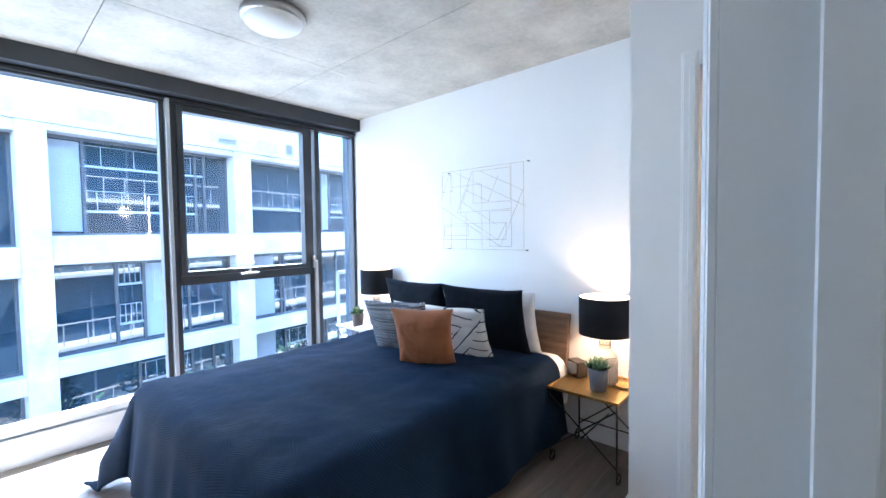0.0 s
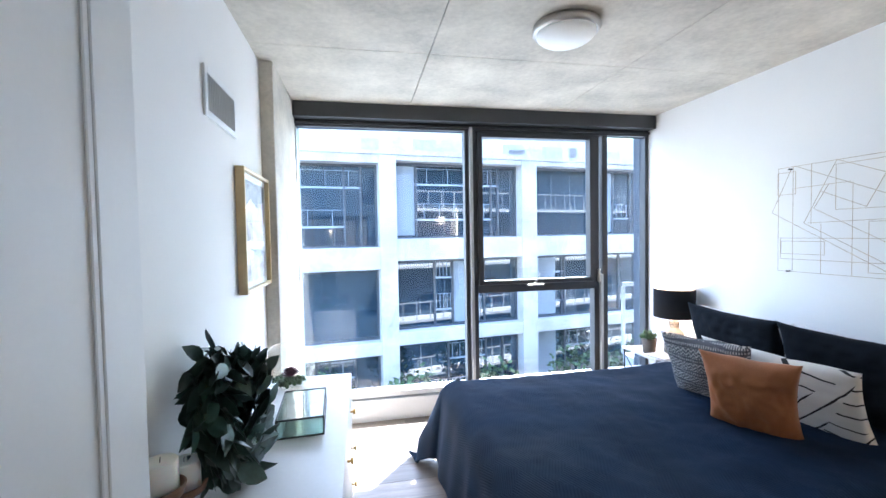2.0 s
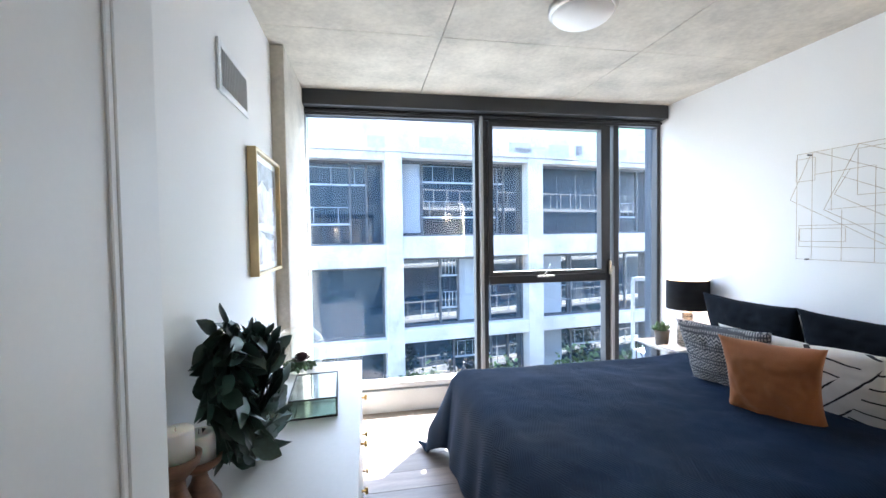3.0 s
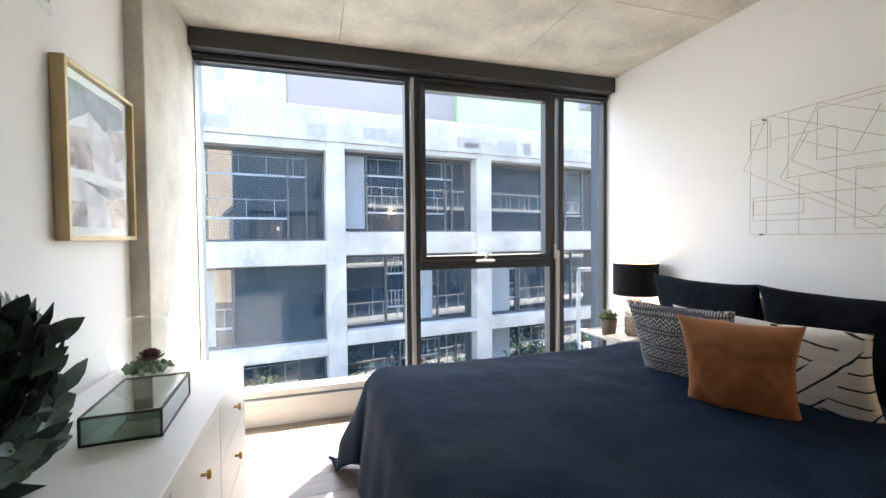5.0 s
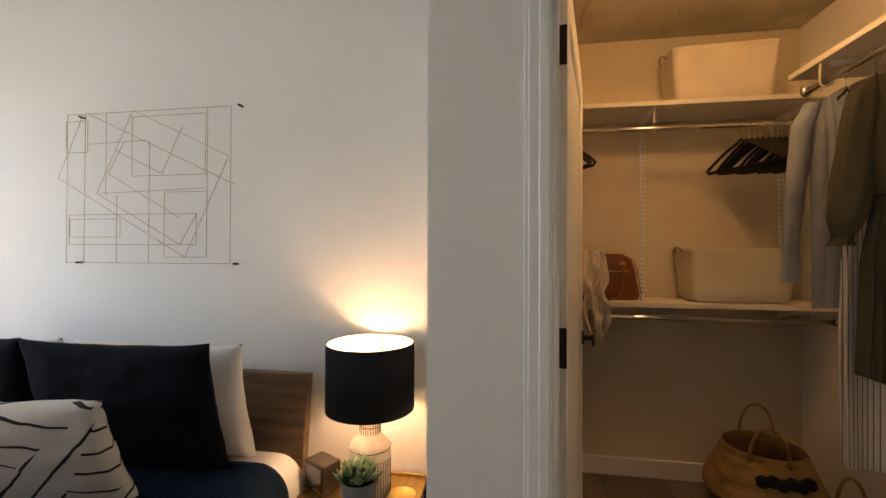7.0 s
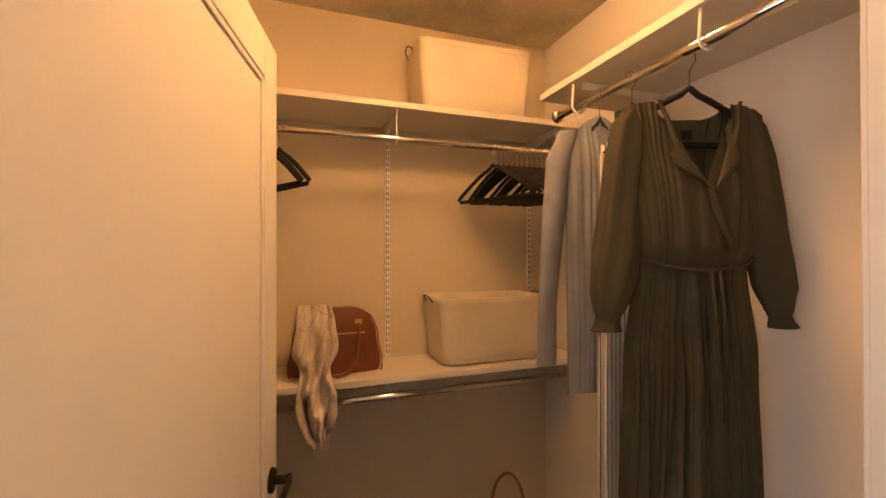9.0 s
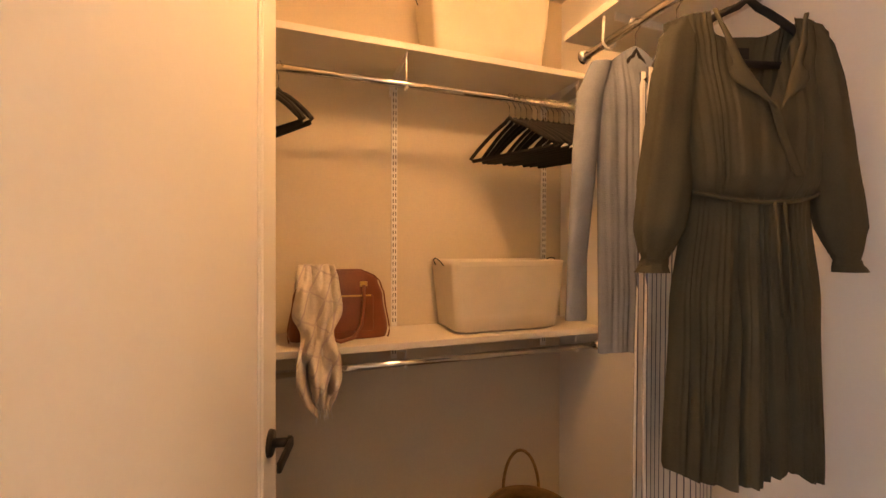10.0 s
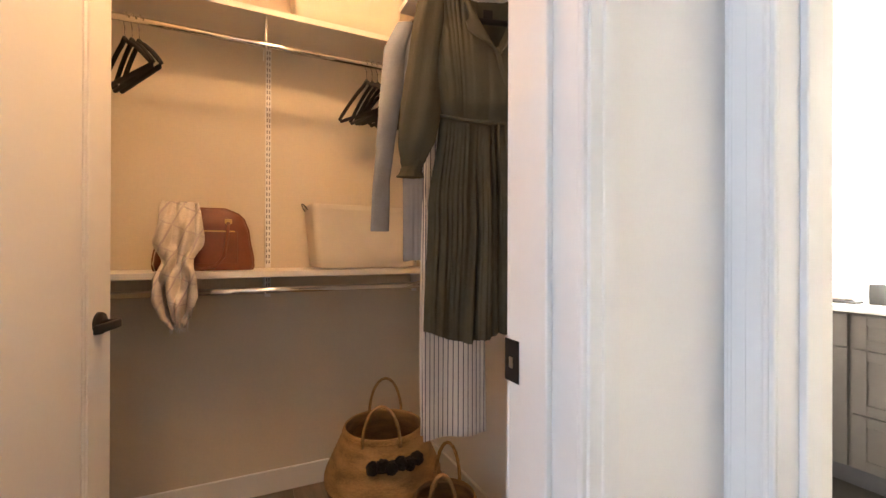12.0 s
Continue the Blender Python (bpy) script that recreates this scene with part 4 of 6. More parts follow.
brush_mark([(-0.22, 0.26), (0.22, 0.26), (0.22, 0.17), (0.05, 0.13), (-0.08, 0.17), (-0.22, 0.10)], DARKINK, 0.0006)
brush_mark([(0.06, 0.15), (0.22, 0.16), (0.22, 0.05), (0.14, 0.02)], MAUVEINK, 0.0009)
brush_mark([(-0.22, 0.09), (-0.10, 0.11), (-0.06, 0.02), (-0.05, -0.05), (-0.22, -0.05)], MAUVEINK, 0.0006)
brush_mark([(-0.22, -0.055), (0.22, -0.055), (0.22, -0.085), (-0.22, -0.085)], PAPER, 0.0012)
brush_mark([(-0.12, -0.09), (0.12, -0.10), (0.20, -0.12), (0.08, -0.15)], DARKINK, 0.0006)
brush_mark([(0.04, -0.15), (0.22, -0.13), (0.22, -0.26), (0.10, -0.26)], MAUVEINK, 0.0009)
brush_mark([(-0.22, -0.17), (-0.12, -0.16), (-0.10, -0.26), (-0.22, -0.26)], MAUVEINK, 0.0009)
part("glazing", boxbm(0.034, 0.036, -hw + 0.018, hw - 0.018, -hh + 0.018, hh - 0.018), MATTEGLASS, pic, "picture glass")

vent = thing("air_vent", "white louvred air vent grille high on the wall", "vent", pose(0.231, 2.368, 2.147))
vw, vh = 0.205, 0.1
for nm, y0, y1, z0, z1 in (("frame_side", -vw, -vw + 0.028, -vh, vh), ("frame_side", vw - 0.028, vw, -vh, vh), ("frame_rail", -vw + 0.028, vw - 0.028, -vh, -vh + 0.028), ("frame_rail", -vw + 0.028, vw - 0.028, vh - 0.028, vh)):
    part(nm, boxbm(0.001, 0.012, y0, y1, z0, z1, bevel=0.003), TRIM, vent)
part("backing", boxbm(0.001, 0.003, -vw + 0.028, vw - 0.028, -vh + 0.028, vh - 0.028), GREYPOT, vent, "dark duct behind the slats")
for k in range(17):
    y = -vw + 0.034 + k * (2 * vw - 0.068) / 16
    p = part("slat", boxbm(-0.001, 0.001, -0.006, 0.006, -vh + 0.028, vh - 0.028), TRIM, vent)
    p.matrix_basis = pose(0.009, y, 0, 0, 0, 48)

cl = thing("ceiling_light", "flush ceiling light with nickel rim and opal dome", "ceiling light", pose(1.88, 2.425, H))
part("rim", lathe(bmesh.new(), [(0.02, 0), (0.150, 0), (0.168, -0.012), (0.172, -0.035), (0.160, -0.05), (0.150, -0.05)], 48), NICKEL, cl, "brushed nickel rim", True)
part("dome", lathe(bmesh.new(), [(0.152, -0.046)] + [(0.152 * math.cos(t), -0.046 - 0.062 * math.sin(t)) for t in [0.1 * k for k in range(1, 16)]] + [(0.001, -0.108)], 48), OPAL, cl, "white opal glass dome", True)

# ---- wire wall art ----
WIRE = mat("dull_bronze_wire", (0.52, 0.41, 0.27), 0.5, 0.4, vary=0.25, scale=20, bump=0)
art = thing("wall_sculpture", "thin brass wire geometric wall sculpture above the bed", "wall art", pose(3.52, 1.863, 1.297))
AW, AH = 0.817, 0.667


def wire(u0, v0, u1, v1, depth=0.0, r=0.0014):
    """A rod between two places in the sculpture's own plane, from 0 to 1 across and up."""
    p = [(-depth, (1 - u) * AW, v * AH) for u, v in ((u0, v0), (u1, v1))]
    part("rod", tube(bmesh.new(), p, r, 6), WIRE, art)


for seg in ((0, 0, 0, 1), (0, 0, 1, 0), (1, 0, 1, 1), (0, 1, 1, 1), (0.115, 0, 0.115, 1), (0.25, 0.45, 0.25, 1), (0.52, 0, 0.52, 0.8), (0.865, 0.05, 0.865, 1), (0.32, 0, 0.32, 0.45)):
    wire(*seg)
for u0, v0, u1, v1 in ((0.0, 0.74, 0.14, 0.95), (0.025, 0.12, 0.81, 0.32), (0.03, 0.17, 0.35, 0.29), (0.42, 0.57, 0.86, 0.96), (0.62, 0.04, 0.87, 0.46)):
    for seg in ((u0, v0, u1, v0), (u0, v1, u1, v1), (u0, v0, u0, v1), (u1, v0, u1, v1)):
        wire(*seg, depth=0.006)
for seg in ((0.14, 1.0, 1.03, 0.50), (0.43, 1.0, 1.0, 0.68), (-0.04, 0.57, 0.11, 0.97), (-0.04, 0.57, 0.75, 0.04), (0.21, 0.46, 0.43, 1.0), (0.21, 0.46, 0.72, 0.12), (0.72, 0.12, 0.82, 0.32), (0.75, 0.04, 1.0, 0.68), (0.28, 0.59, 0.72, 0.29), (0.28, 0.59, 0.38, 0.80), (0.33, 0.74, 0.61, 0.58), (0.61, 0.58, 0.73, 0.88), (0.14, 0.79, 0.52, 0.80), (0.24, 0.46, 0.86, 0.48)):
    wire(*seg, depth=0.012)
for u, v in ((1.05, 1.0), (1.03, 0.0), (0.08, 0.0), (0.09, 0.98)):
    part("wall_peg", tube(bmesh.new(), [(-0.012, (1 - u) * AW, v * AH), (0.019 - 0.001, (1 - u) * AW, v * AH)], 0.0045, 10), IRON, art, "dark mounting peg", True)

# ---- doors ----
def door_leaf(name, w, h, th, m, label):
    """A one-panel painted door; origin at the hinge on the floor, the leaf runs along its own x."""
    t = tagged(new(name), label, "door", kind="structure")
    t.matrix_world = m
    s = 0.115
    for nm, x0, x1, z0, z1 in (("stile", 0.003, s, 0.012, h), ("stile", w - s, w - 0.003, 0.012, h), ("rail", s, w - s, 0.012, 0.23), ("rail", s, w - s, h - s, h)):
        part(nm, boxbm(x0, x1, -th / 2, th / 2, z0, z1, bevel=0.002, seg=1), TRIM, t)
    bm = boxbm(s, w - s, -th / 2 + 0.009, th / 2 - 0.009, 0.23, h - s)
    for sy in (-1, 1):
        for x0, x1, z0, z1 in ((s, s + 0.014, 0.23, h - s), (w - s - 0.014, w - s, 0.23, h - s), (s, w - s, 0.23, 0.244), (s, w - s, h - s - 0.014, h - s)):
            ya, yb = sorted((sy * (th / 2 - 0.009), sy * (th / 2 - 0.003)))
            box(bm, x0, x1, ya, yb, z0, z1, bevel=0.002, seg=1)
    part("panel", bm, TRIM, t)
    hd = None
    for sy in (-1, 1):
        y = sy * th / 2
        bm = tube(bmesh.new(), [(w - 0.065, y, 0.965), (w - 0.065, y + sy * 0.009, 0.965)], [0.032, 0.030], 28)
        tube(bm, [(w - 0.065, y + sy * 0.009, 0.965), (w - 0.065, y + sy * 0.05, 0.965)], 0.011, 14)
        box(bm, w - 0.075, w - 0.055, y + sy * 0.046 - 0.006, y + sy * 0.046 + 0.006, 0.952, 0.978, bevel=0.003)
        box(bm, w - 0.185, w - 0.06, y + sy * 0.050 - 0.005, y + sy * 0.050 + 0.005, 0.953, 0.977, bevel=0.003)
        part("lever_handle", bm, IRON, t, "black lever handle", True)
    return t


door_leaf("door_1", 0.929, 2.131, 0.044, pose(3.061, 0.572, 0, 0, 0, -11.6), "white painted closet door standing open")
door_leaf("door_2", 0.903, 2.131, 0.044, pose(0.287, 0.425, 0, 0, 0, 85), "white painted bedroom door standing open")
closet_door = bpy.data.objects["door_1"]
for z in (1.897, 1.097, 0.30):
    bm = boxbm(-0.0005, 0.0028, -0.021, 0.017, z - 0.053, z + 0.053, bevel=0.0012, seg=1)
    tube(bm, [(-0.006, 0.024, z - 0.053), (-0.006, 0.024, z + 0.053)], 0.007, 10)
    part("hinge", bm, IRON, closet_door, "black butt hinge")
strike = tagged(new("strike_plate"), "black strike plate on the closet jamb", kind="structure")
bm = boxbm(3.001, 3.04, JS + 0.0005, JS + 0.003, 0.955, 1.025, bevel=0.001, seg=1)
part("plate", bm, IRON, strike)
part("keeper", boxbm(3.016, 3.026, JS + 0.003, JS + 0.004, 0.978, 0.996), NICKEL, strike, "bright latch keeper")
strike = tagged(new("strike_plate"), "black strike plate on the bathroom jamb", kind="structure")
part("plate", boxbm(2.793 - 0.003, 2.793 - 0.0005, -0.824, -0.793, 0.945, 1.015, bevel=0.001, seg=1), IRON, strike)

# ---- closet shelving ----
MELA = mat("white_melamine", (0.74, 0.71, 0.66), 0.45, vary=0.03, scale=3, fine=50, bump=0.01)


def shelf(x0, x1, y0, y1, z, label):
    t = thing("closet_shelf", label, "shelf", pose(0, 0, 0), "closet shelves")
    part("board", boxbm(x0, x1, y0, y1, z - 0.025, z, bevel=0.002), MELA, t)
    return t


S1, S2 = 1.082, 2.163
low_shelf = shelf(4.305, 4.62 - 0.002, -0.945 + 0.002, 0.756, S1, "white melamine shelf on the closet wall")
high_shelf = shelf(4.305, 4.62 - 0.002, -0.945 + 0.002, 0.756, S2, "white melamine shelf high on the closet wall")
side_shelf = shelf(3.045, 4.064, -0.945 + 0.002, -0.557, S2, "white melamine shelf on the closet side wall")


def standard(y, z0, z1):
    t = thing("shelf_standard", "white slotted shelf standard on the closet wall", "shelf bracket", pose(4.62, y, 0), "slotted standards")
    part("channel", boxbm(-0.012, -0.0005, -0.0125, 0.0125, z0, z1), TRIM, t)
    bm = bmesh.new()
    z = z0 + 0.02
    while z < z1 - 0.02:
        for s in (-0.0055, 0.0055):
            box(bm, -0.0126, -0.0118, s - 0.0018, s + 0.0018, z, z + 0.016)
        z += 0.027
    part("slot_strip", bm, GLAZE, t, "dark slots", kind="stuff")


for y in (-0.089, -0.84, 0.63):
    standard(y, S1 + 0.001, S2 - 0.026)
    standard(y, 0.945, S1 - 0.026)


def bracket(parent, y, z, rod_z):
    bm = bmesh.new()
    vs = [bm.verts.new(p) for p in ((4.607, y, z), (4.321, y, z), (4.321, y, z - 0.014), (4.607, y, z - 0.07))]
    f = bm.faces.new(vs)
    ex = bmesh.ops.extrude_face_region(bm, geom=[f])
    bmesh.ops.translate(bm, vec=(0, 0.004, 0), verts=[v for v in ex["geom"] if isinstance(v, bmesh.types.BMVert)])
    part("bracket", bm, TRIM, parent, "white steel bracket")
    hook = [(4.331, y + 0.002, z - 0.01), (4.331, y + 0.002, rod_z + 0.022)] + [(4.331 + 0.021 * math.cos(a), y + 0.002, rod_z + 0.021 * math.sin(a)) for a in (1.57, 1.0, 0.3, -0.5, -1.2, -1.9, -2.6)]
    part("rod_hook", tube(bmesh.new(), hook, 0.0032, 6), TRIM, parent, "steel rod hook", True)


for y in (-0.089 + 0.02, -0.84 + 0.02):
    bracket(low_shelf, y, S1 - 0.026, 1.001)
    bracket(high_shelf, y, S2 - 0.026, 2.021)


def rod(p, q, label):
    t = thing("hanging_rod", label, "closet rod", pose(0, 0, 0), "chrome hanging rods")
    part("bar", tube(bmesh.new(), [p, q], 0.0135, 20), CHROME, t, smooth=True)
    for a, b in ((p, q), (q, p)):
        d = (Vector(b) - Vector(a)).normalized()
        part("end_cap", tube(bmesh.new(), [a, Vector(a) + d * 0.018], [0.023, 0.019], 24), CHROME, t, "chrome end cap", True)


rod((4.331, -0.935, 2.021), (4.331, 0.745, 2.021), "chrome hanging rod below the high shelf")
rod((4.331, -0.935, 1.001), (4.331, 0.745, 1.001), "chrome hanging rod below the low shelf")
RY, RZ = -0.593, 2.065
rod((3.045, RY, RZ), (4.006, RY, RZ), "chrome hanging rod below the side shelf")
for x in (3.885, 3.413):
    hook = [(x, RY + 0.02, S2 - 0.026), (x, RY + 0.024, RZ)] + [(x, RY + 0.024 * math.cos(a), RZ + 0.024 * math.sin(a)) for a in (-0.5, -1.2, -1.9, -2.6, -3.1)]
    part("rod_hook", tube(bmesh.new(), hook, 0.004, 6), TRIM, side_shelf, "steel rod hook", True)
part("bracket", boxbm(3.853, 3.859, -0.935, -0.588, S2 - 0.05, S2 - 0.026), TRIM, side_shelf, "white steel bracket")


def hanger(m, label="slim black velvet clothes hanger", half=0.2):
    """A velvet hanger in its own x-z plane; origin where its hook meets the rod."""
    t = thing("clothes_hanger", label, "hanger", m, "black velvet hangers")
    z = -0.075
    pts = [(0, 0, z)] + [(s * half, 0, z - 0.012 - 0.118 * s ** 1.35) for s in (0.12, 0.25, 0.4, 0.6, 0.8, 0.95)] + [(half + 0.008, 0, z - 0.137), (half - 0.006, 0, z - 0.147)]
    loop = pts + [(-x, y, q) for x, y, q in pts[::-1]][:-1]
    part("frame", tube(bmesh.new(), loop, 0.0082, 8, True), BLACKFLOCK, t, smooth=True)
    hook = [(0, 0, z)] + [(0, 0, -0.03)] + [(0.019 * math.cos(a) - 0.0, 0, 0.002 + 0.019 * math.sin(a)) for a in (-0.9, -0.2, 0.6, 1.4, 2.2, 3.0, 3.4)]
    part("hook", tube(bmesh.new(), hook, 0.0018, 6), CHROME, t, "chrome hook", True)
    return t


rng = random.Random(31)
h0 = hanger(pose(4.331, -0.493, 2.021, 0, 0, 24))
for k in range(1, 14):
    copy_thing(h0, pose(4.331, -0.493 - k * 0.026, 2.021, 0, 0, 22 + rng.uniform(-7, 7)))
for k in range(3):
    copy_thing(h0, pose(4.331, 0.368 + k * 0.022, 2.021, 0, 0, 28 + rng.uniform(-4, 4)))


# ---- clothes ----
def garment(bm, half, deep, z0, top, waves, amp, seed, nu=64, nv=60, hem=0.008, flat=1.0):
    """Front and back of a hanging garment: half-width and depth by height, loose uneven folds that run down it."""
    for s in (-1, 1):
        def f(u, v, s=s):
            a = 2 * u - 1
            zt = top(a, s)
            z = z0 + hem * (math.sin(a * 5 + seed) + 0.8 * noise.noise(Vector((a * 7, 0, seed)))) * (1 - v) ** 6 + v * (zt - z0)
            w = half(z)
            drift = a + 0.05 * noise.noise(Vector((a * 1.5, z * 2.5, seed + 3)))
            big = noise.noise(Vector((drift * waves * 0.30, z * 1.1, seed + s)))
            fine = noise.noise(Vector((drift * waves * 0.9, z * 1.2, seed + 7 * s)))
            gate = max(0.0, 0.55 + 1.3 * noise.noise(Vector((a * 2.6, z * 2.0, seed + 11))))
            fold = amp(z) * (2.0 * big + 1.7 * fine * gate) * (flat + (1 - flat) * min(1.0, abs(a) * 1.8))
            fold += 0.005 * noise.noise(Vector((a * 3, z * 6, seed + 5)))
            y = s * deep(z) * math.sqrt(max(0, 1 - a * a)) + fold * (1 - a ** 8)
            return (a * w, y, z)
        grid(bm, nu, nv, f)
    bmesh.ops.remove_doubles(bm, verts=bm.verts, dist=0.002)


def ramp(z, *pairs):
    """Piecewise smooth value by height."""
    if z <= pairs[0][0]:
        return pairs[0][1]
    for (za, a), (zb, b) in zip(pairs, pairs[1:]):
        if z <= zb:
            t = (z - za) / (zb - za)
            return a + (b - a) * t * t * (3 - 2 * t)
    return pairs[-1][1]


def sleeve(bm, pts, radii, folds=5, seed=0, squash=0.6):
    """A hanging sleeve along a path of places."""
    n = len(pts)
    seg = 26
    rings = []
    steps = 36
    for k in range(steps + 1):
        t = k / steps * (n - 1)
        i = min(int(t), n - 2)
        q = t - i
        q = q * q * (3 - 2 * q)
        c = Vector(pts[i]).lerp(Vector(pts[i + 1]), q)
        r = radii[i] + (radii[i + 1] - radii[i]) * q
        ring = []
        for j in range(seg):
            a = 2 * math.pi * j / seg
            rr = r * (1 + 0.10 * math.sin(folds * a + seed + k * 0.12) + 0.06 * noise.noise(Vector((math.cos(a) * 2, math.sin(a) * 2, k * 0.25 + seed))))
            ring.append(bm.verts.new(c + Vector((rr * math.cos(a), rr * squash * math.sin(a), 0))))
        rings.append(ring)
    for a, b in zip(rings, rings[1:]):
        for j in range(seg):
            bm.faces.new((a[j], a[(j + 1) % seg], b[(j + 1) % seg], b[j]))


# the dress hangs from the side rod; its own x runs across it, z is measured from the rod
dress = thing("dress", "olive green long-sleeved dress on a black hanger", "dress", pose(3.497, RY - 0.045, RZ, 0, 0, -105))
ZW, ZH, ZS = -0.53, -1.139, -0.142


def shoulder_line(x):
    return -0.112 - 0.030 * (abs(x) / 0.2) ** 3


NECK = 0.50


def dress_top(a, s):
    x = abs(a) * 0.2
    if abs(a) >= NECK:
        return shoulder_line(x)
    drop = 0.03 + 0.195 * (1 - abs(a) / NECK) if s < 0 else 0.035 * (1 - (a / NECK) ** 4)
    return shoulder_line(NECK * 0.2) - drop


def bodice_half(z):
    return ramp(z, (ZW - 0.02, 0.150), (ZW + 0.05, 0.166), (ZS - 0.16, 0.186), (ZS, 0.2))


def bodice_deep(z):
    return ramp(z, (ZW, 0.040), (ZW + 0.05, 0.062), (ZW + 0.16, 0.058), (ZS - 0.06, 0.03), (ZS + 0.03, 0.012))


bm = bmesh.new()
garment(bm, bodice_half, bodice_deep, ZW, dress_top, 30, lambda z: ramp(z, (ZW, 0.006), (ZW + 0.07, 0.0075), (ZW + 0.2, 0.003), (ZS - 0.1, 0.0035), (ZS, 0.0055)), 1.3, nu=110, hem=0.0, flat=0.25)
part("bodice", bm, OLIVE, dress, "gathered crossover bodice", True)
bm = bmesh.new()
garment(bm, lambda z: ramp(z, (ZH, 0.192), (ZW - 0.25, 0.180), (ZW, 0.150)), lambda z: ramp(z, (ZH, 0.06), (ZW, 0.042)), ZH, lambda a, s: ZW + 0.004, 22, lambda z: ramp(z, (ZH, 0.017), (ZW - 0.2, 0.012), (ZW - 0.03, 0.0075), (ZW, 0.004)), 0.4, nu=140, hem=0.016)
part("skirt", bm, OLIVE, dress, "gathered skirt", True)
for s in (-1, 1):
    bm = bmesh.new()
    sleeve(bm, [(s * 0.150, 0, ZS + 0.012), (s * 0.163, 0, ZS - 0.03), (s * 0.172, -0.003, ZS - 0.10), (s * 0.187, -0.008, ZS - 0.23), (s * 0.202, -0.012, ZS - 0.36), (s * 0.216, -0.016, ZS - 0.45), (s * 0.226, -0.018, ZS - 0.505)], [0.022, 0.041, 0.049, 0.052, 0.055, 0.052, 0.034], 6, s + 1.7, 0.62)
    slv = part("sleeve", bm, OLIVE, dress, "full gathered sleeve", True)
    bm = bmesh.new()
    sleeve(bm, [(s * 0.225, -0.018, ZS - 0.50), (s * 0.228, -0.019, ZS - 0.518), (s * 0.231, -0.02, ZS - 0.532), (s * 0.234, -0.021, ZS - 0.548)], [0.034, 0.028, 0.030, 0.037], 9, s * 2.0, 0.66)
    part("cuff", bm, OLIVE, slv, "ruffled elastic cuff", True)

    def lapel_point(u, v, s=s):
        x = (0.016 if s > 0 else -0.006) + (NECK * 0.2 - 0.004) * v + u * ramp(v, (0, 0.0), (0.40, 0.046), (0.50, 0.040), (0.56, 0.020), (1, 0.012))
        z = shoulder_line(NECK * 0.2) - (0.03 + 0.195 * (1 - v)) * (1 - v ** 9) - u * ramp(v, (0, 0.004), (0.4, 0.010), (1, 0.0))
        a = min(0.98, abs(x) / 0.2)
        return (s * x, -bodice_deep(z) * math.sqrt(1 - a * a) - 0.012 - 0.005 * math.sin(3.1 * u) - (0.003 if s > 0 else 0), z)
    lap = part("lapel", grid(bmesh.new(), 8, 24, lapel_point), OLIVE, dress, "notched lapel", True)
    sol = lap.modifiers.new("thick", "SOLIDIFY")
    sol.thickness = 0.003


def placket(u, v):
    x = 0.012 + 0.055 * v ** 1.4 - u * 0.016
    z = shoulder_line(NECK * 0.2) - 0.21 - v * (0.19 - 0.03)
    return (x, -bodice_deep(z) * math.sqrt(1 - (x / 0.2) ** 2) - 0.009 - 0.006 * (1 - u), z)


sol = part("placket", grid(bmesh.new(), 4, 24, placket), OLIVE, dress, "overlapping front edge", True).modifiers.new("thick", "SOLIDIFY")
sol.thickness = 0.003


def waist_y(x):
    return -0.054 * math.sqrt(max(0, 1 - (x / 0.158) ** 2)) - 0.008


bm = tube(bmesh.new(), [(x, waist_y(x), ZW + 0.016 - 0.026 * (1 - (x / 0.15) ** 2)) for x in [-0.152 + 0.0304 * k for k in range(11)]], 0.0048, 8)
part("waist_cord", bm, OLIVE, dress, "waist drawstring", True)
for x, l in ((0.008, 0.25), (0.030, 0.28)):
    part("tie_end", tube(bmesh.new(), [(x, waist_y(x) - 0.004, ZW - 0.01), (x + 0.003, -0.073, ZW - 0.1), (x + 0.007, -0.080, ZW - l)], [0.0036, 0.003, 0.0034], 8), OLIVE, dress, "hanging tie end", True)
part("neck_label", boxbm(-0.014, 0.014, 0.012, 0.014, -0.205, -0.180), BLACKFLOCK, dress, "dark neck label")
hanger(pose(3.497, RY - 0.045, RZ, 0, 0, -105), "black velvet hanger holding the dress")

sweater = thing("sweater", "grey knitted cardigan hanging from the closet rod", "sweater", pose(3.78, RY, RZ, 0, 0, -96))
bm = bmesh.new()
garment(bm, lambda z: ramp(z, (-0.93, 0.115), (ZS - 0.2, 0.120), (ZS, 0.128)), lambda z: ramp(z, (-0.93, 0.032), (ZS - 0.10, 0.030), (ZS + 0.08, 0.003)), -0.93, lambda a, s: -0.064 - 0.095 * abs(a) ** 1.35, 12, lambda z: ramp(z, (-0.93, 0.008), (ZS, 0.003)), 4.0, hem=0.003)
part("body", bm, KNIT, sweater, smooth=True)
for s in (-1, 1):
    bm = bmesh.new()
    sleeve(bm, [(s * 0.105, 0, ZS + 0.022), (s * 0.140, 0, ZS - 0.07), (s * 0.172, -0.012, ZS - 0.3), (s * 0.196, -0.02, ZS - 0.52), (s * 0.200, -0.022, ZS - 0.69)], [0.03, 0.040, 0.034, 0.028, 0.030], 3, s)
    part("sleeve", bm, KNIT, sweater, "long knitted sleeve", True)
hanger(pose(3.78, RY, RZ, 0, 0, -96), "black velvet hanger holding the cardigan", 0.09)

PINSTRIPE = mat("striped_cotton", (0.66, 0.65, 0.64), 0.9, vary=0.05, scale=6, fine=200, bump=0.05)


